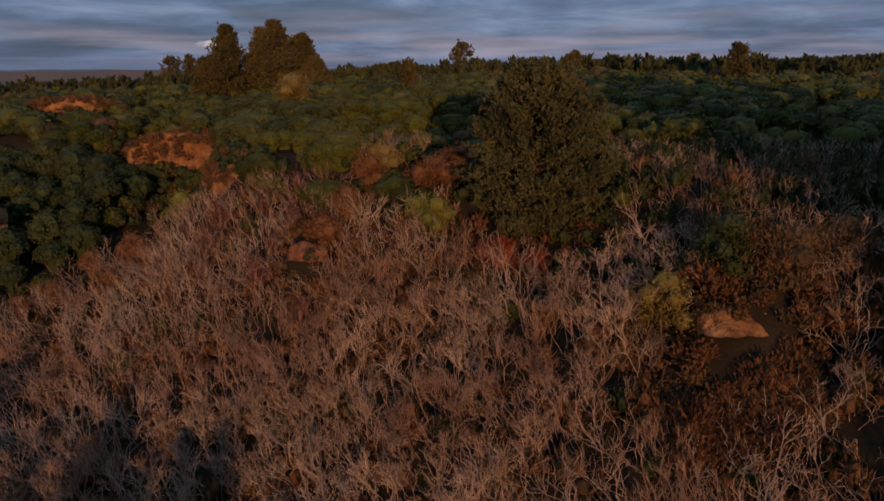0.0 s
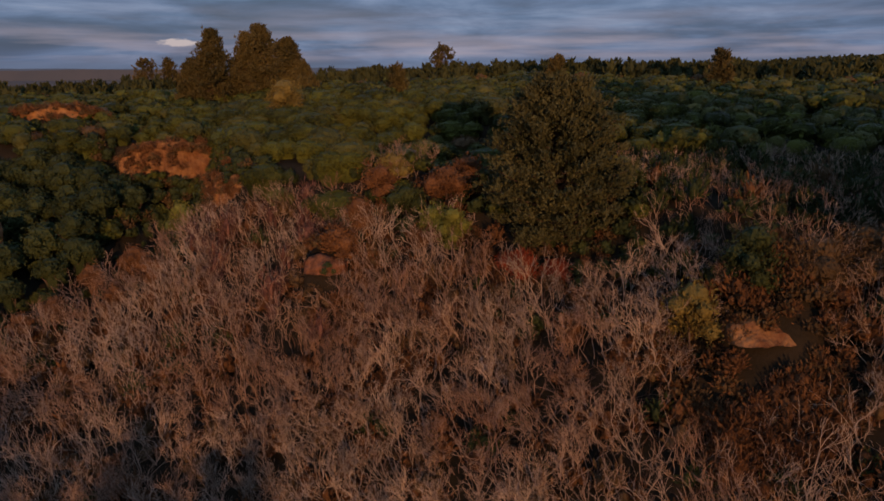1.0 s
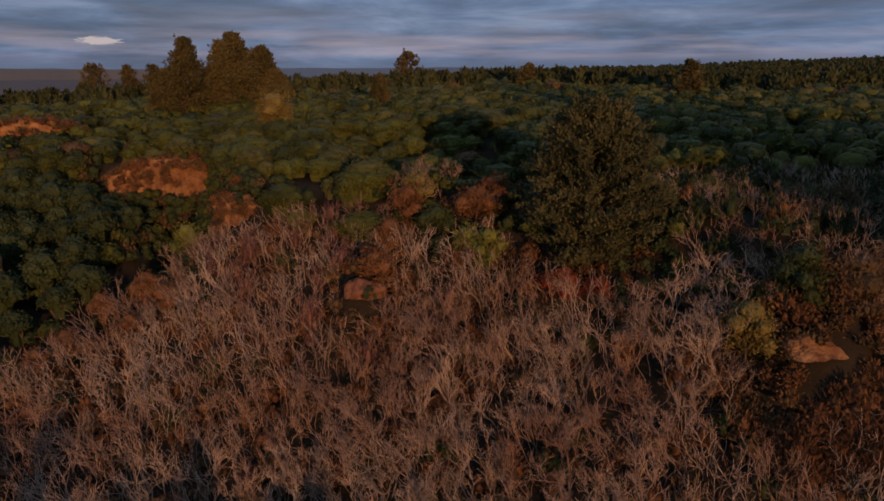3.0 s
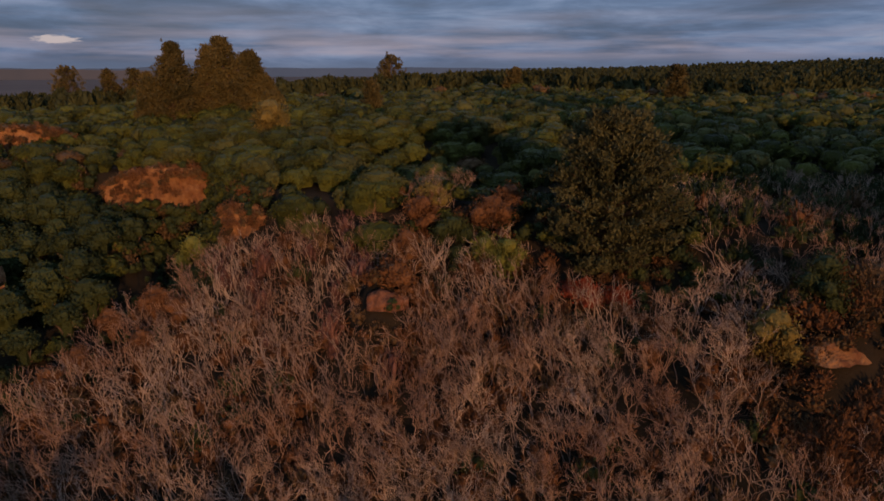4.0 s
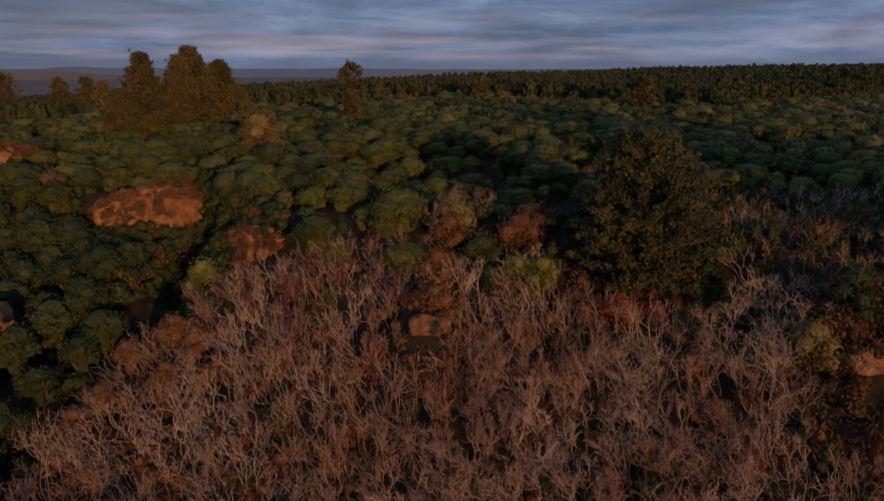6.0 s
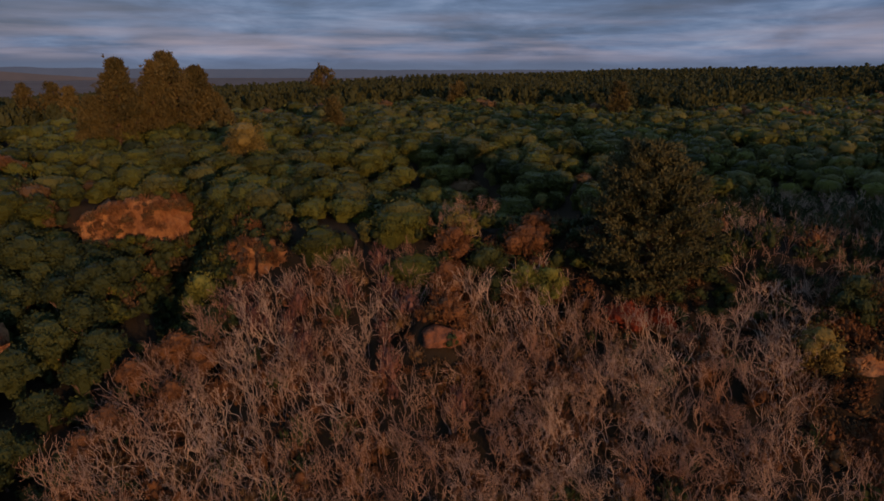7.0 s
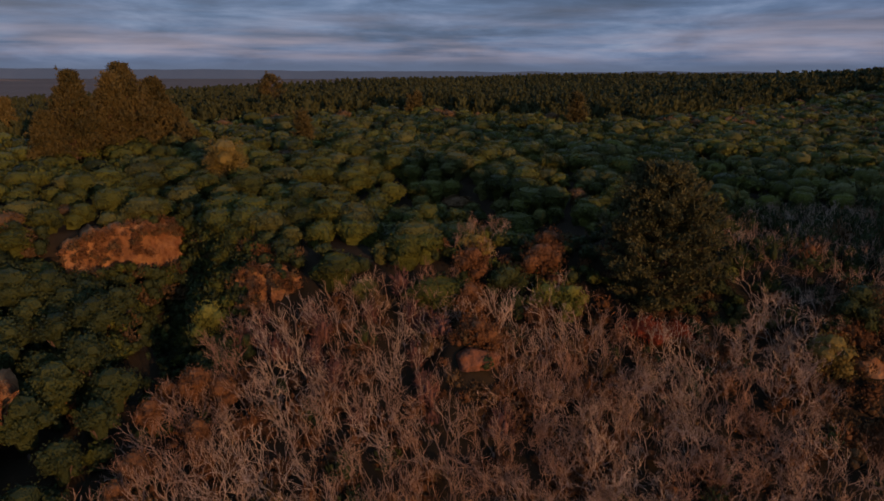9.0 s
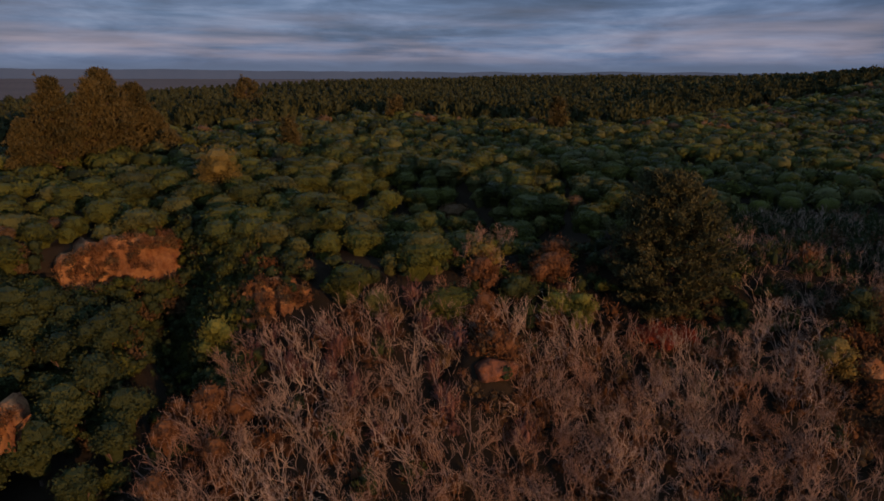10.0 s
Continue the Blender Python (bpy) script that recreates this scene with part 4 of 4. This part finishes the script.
leafy("green_bush", 8, (-3.0, 87.0, 26.6), 6.1, 4.5, M_LIME, "yellow-green bush at the top of the wood")
leafy("yellow_green_bush", 9, (-0.6, 84.2, 26.6), 4.9, 4.6, M_LIME, "bright yellow-green bush at the edge of the wood")
leafy("rust_bush", 10, (-16.0, 84.5, 24.2), 6.8, 5.0, M_RUST, "rust-brown bush over a clay bank")
leafy("red_bush", 11, (7.2, 77.0, 22.6), 6.8, 4.6, M_RED, "bright red-leaved bush under a conifer")
leafy("red_bush", 12, (11.5, 75.5, 21.5), 5.4, 3.6, M_RED, "dull red bush under a conifer")
leafy("green_bush", 13, (-27.5, 107.0, 27.0), 8.1, 5.5, M_DEEP, "dark green bush beside a clay cliff")
leafy("rust_bush", 14, (-36.0, 114.5, 30.2), 8.1, 3.5, M_RUST, "rust-brown growth along the top of a clay cliff")
leafy("rust_bush", 15, (-29.6, 112.0, 30.0), 8.1, 5.0, M_RUST, "rust-brown bush beside a clay cliff")
leafy("green_bush", 16, (-46.0, 112.5, 22.5), 6.8, 5.5, M_LIME, "round green bush at the mouth of the gully")
leafy("golden_bush", 18, (21.8, 59.5, 24.0), 6.5, 6.0, M_GOLD, "golden-brown bush beside a sandy bank")
leafy("rust_bush", 19, (35.5, 58.5, 24.0), 7.4, 5.0, M_RUST, "rust-brown bush beside a sandy bank")
leafy("dark_tree", 20, (27.6, 60.5, 29.6), 6.8, 9.0, M_DEEP, "dark evergreen tree behind a sandy bank", "tree", 2200, 0.14, 8)
leafy("rust_tree", 21, (34.5, 60.5, 28.5), 8.8, 8.0, M_BROWN, "dull rust-brown tree on the hillside", "tree", 2200, 0.14, 8)
leafy("rust_tree", 22, (39.5, 61.0, 29.5), 8.8, 8.0, M_BROWN, "dull rust-brown tree on the hillside", "tree", 2200, 0.14, 8)


# pale bare trees on the knoll
for i, (x, y) in enumerate(((-9.5, 99), (-7.0, 100), (-5.2, 98), (-11.5, 98.5), (-12.8, 95), (-8.0, 96.5), (-3.0, 99.5))):
    thing("bare_tree", (("trunk", BARE[i][0]), ("crown", BARE[i][1])), pose(x, y, gz(x, y) - 0.1, 0, 0, 50 * i) @ Matrix.Diagonal((0.75, 0.75, 0.75, 1)), "leafless pale tree among autumn bushes on a knoll", "tree", "knoll trees")


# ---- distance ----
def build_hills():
    # upright strips whose materials carry the distance haze as colour and glow
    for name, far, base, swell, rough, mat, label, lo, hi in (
            ("backdrop", 4300, 68, 18, 10, M_HILL, "low hills along the horizon, haze painted in as blue-grey colour and glow", -1.4, 1.4),
            ("backdrop", 3300, 54, 10, 3, M_PLAIN, "low brown hills beyond the plantation, haze painted in as faint glow", -1.1, 0.10)):
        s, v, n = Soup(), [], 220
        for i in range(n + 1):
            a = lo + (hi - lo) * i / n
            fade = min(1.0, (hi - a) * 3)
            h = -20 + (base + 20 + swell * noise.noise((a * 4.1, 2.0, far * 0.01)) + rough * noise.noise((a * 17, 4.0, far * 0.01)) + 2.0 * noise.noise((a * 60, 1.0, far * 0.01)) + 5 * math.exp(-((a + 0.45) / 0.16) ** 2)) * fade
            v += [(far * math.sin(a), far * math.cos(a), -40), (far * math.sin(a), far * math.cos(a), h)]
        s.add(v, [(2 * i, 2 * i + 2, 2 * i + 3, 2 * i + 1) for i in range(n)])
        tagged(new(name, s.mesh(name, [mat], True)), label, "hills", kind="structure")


build_hills()
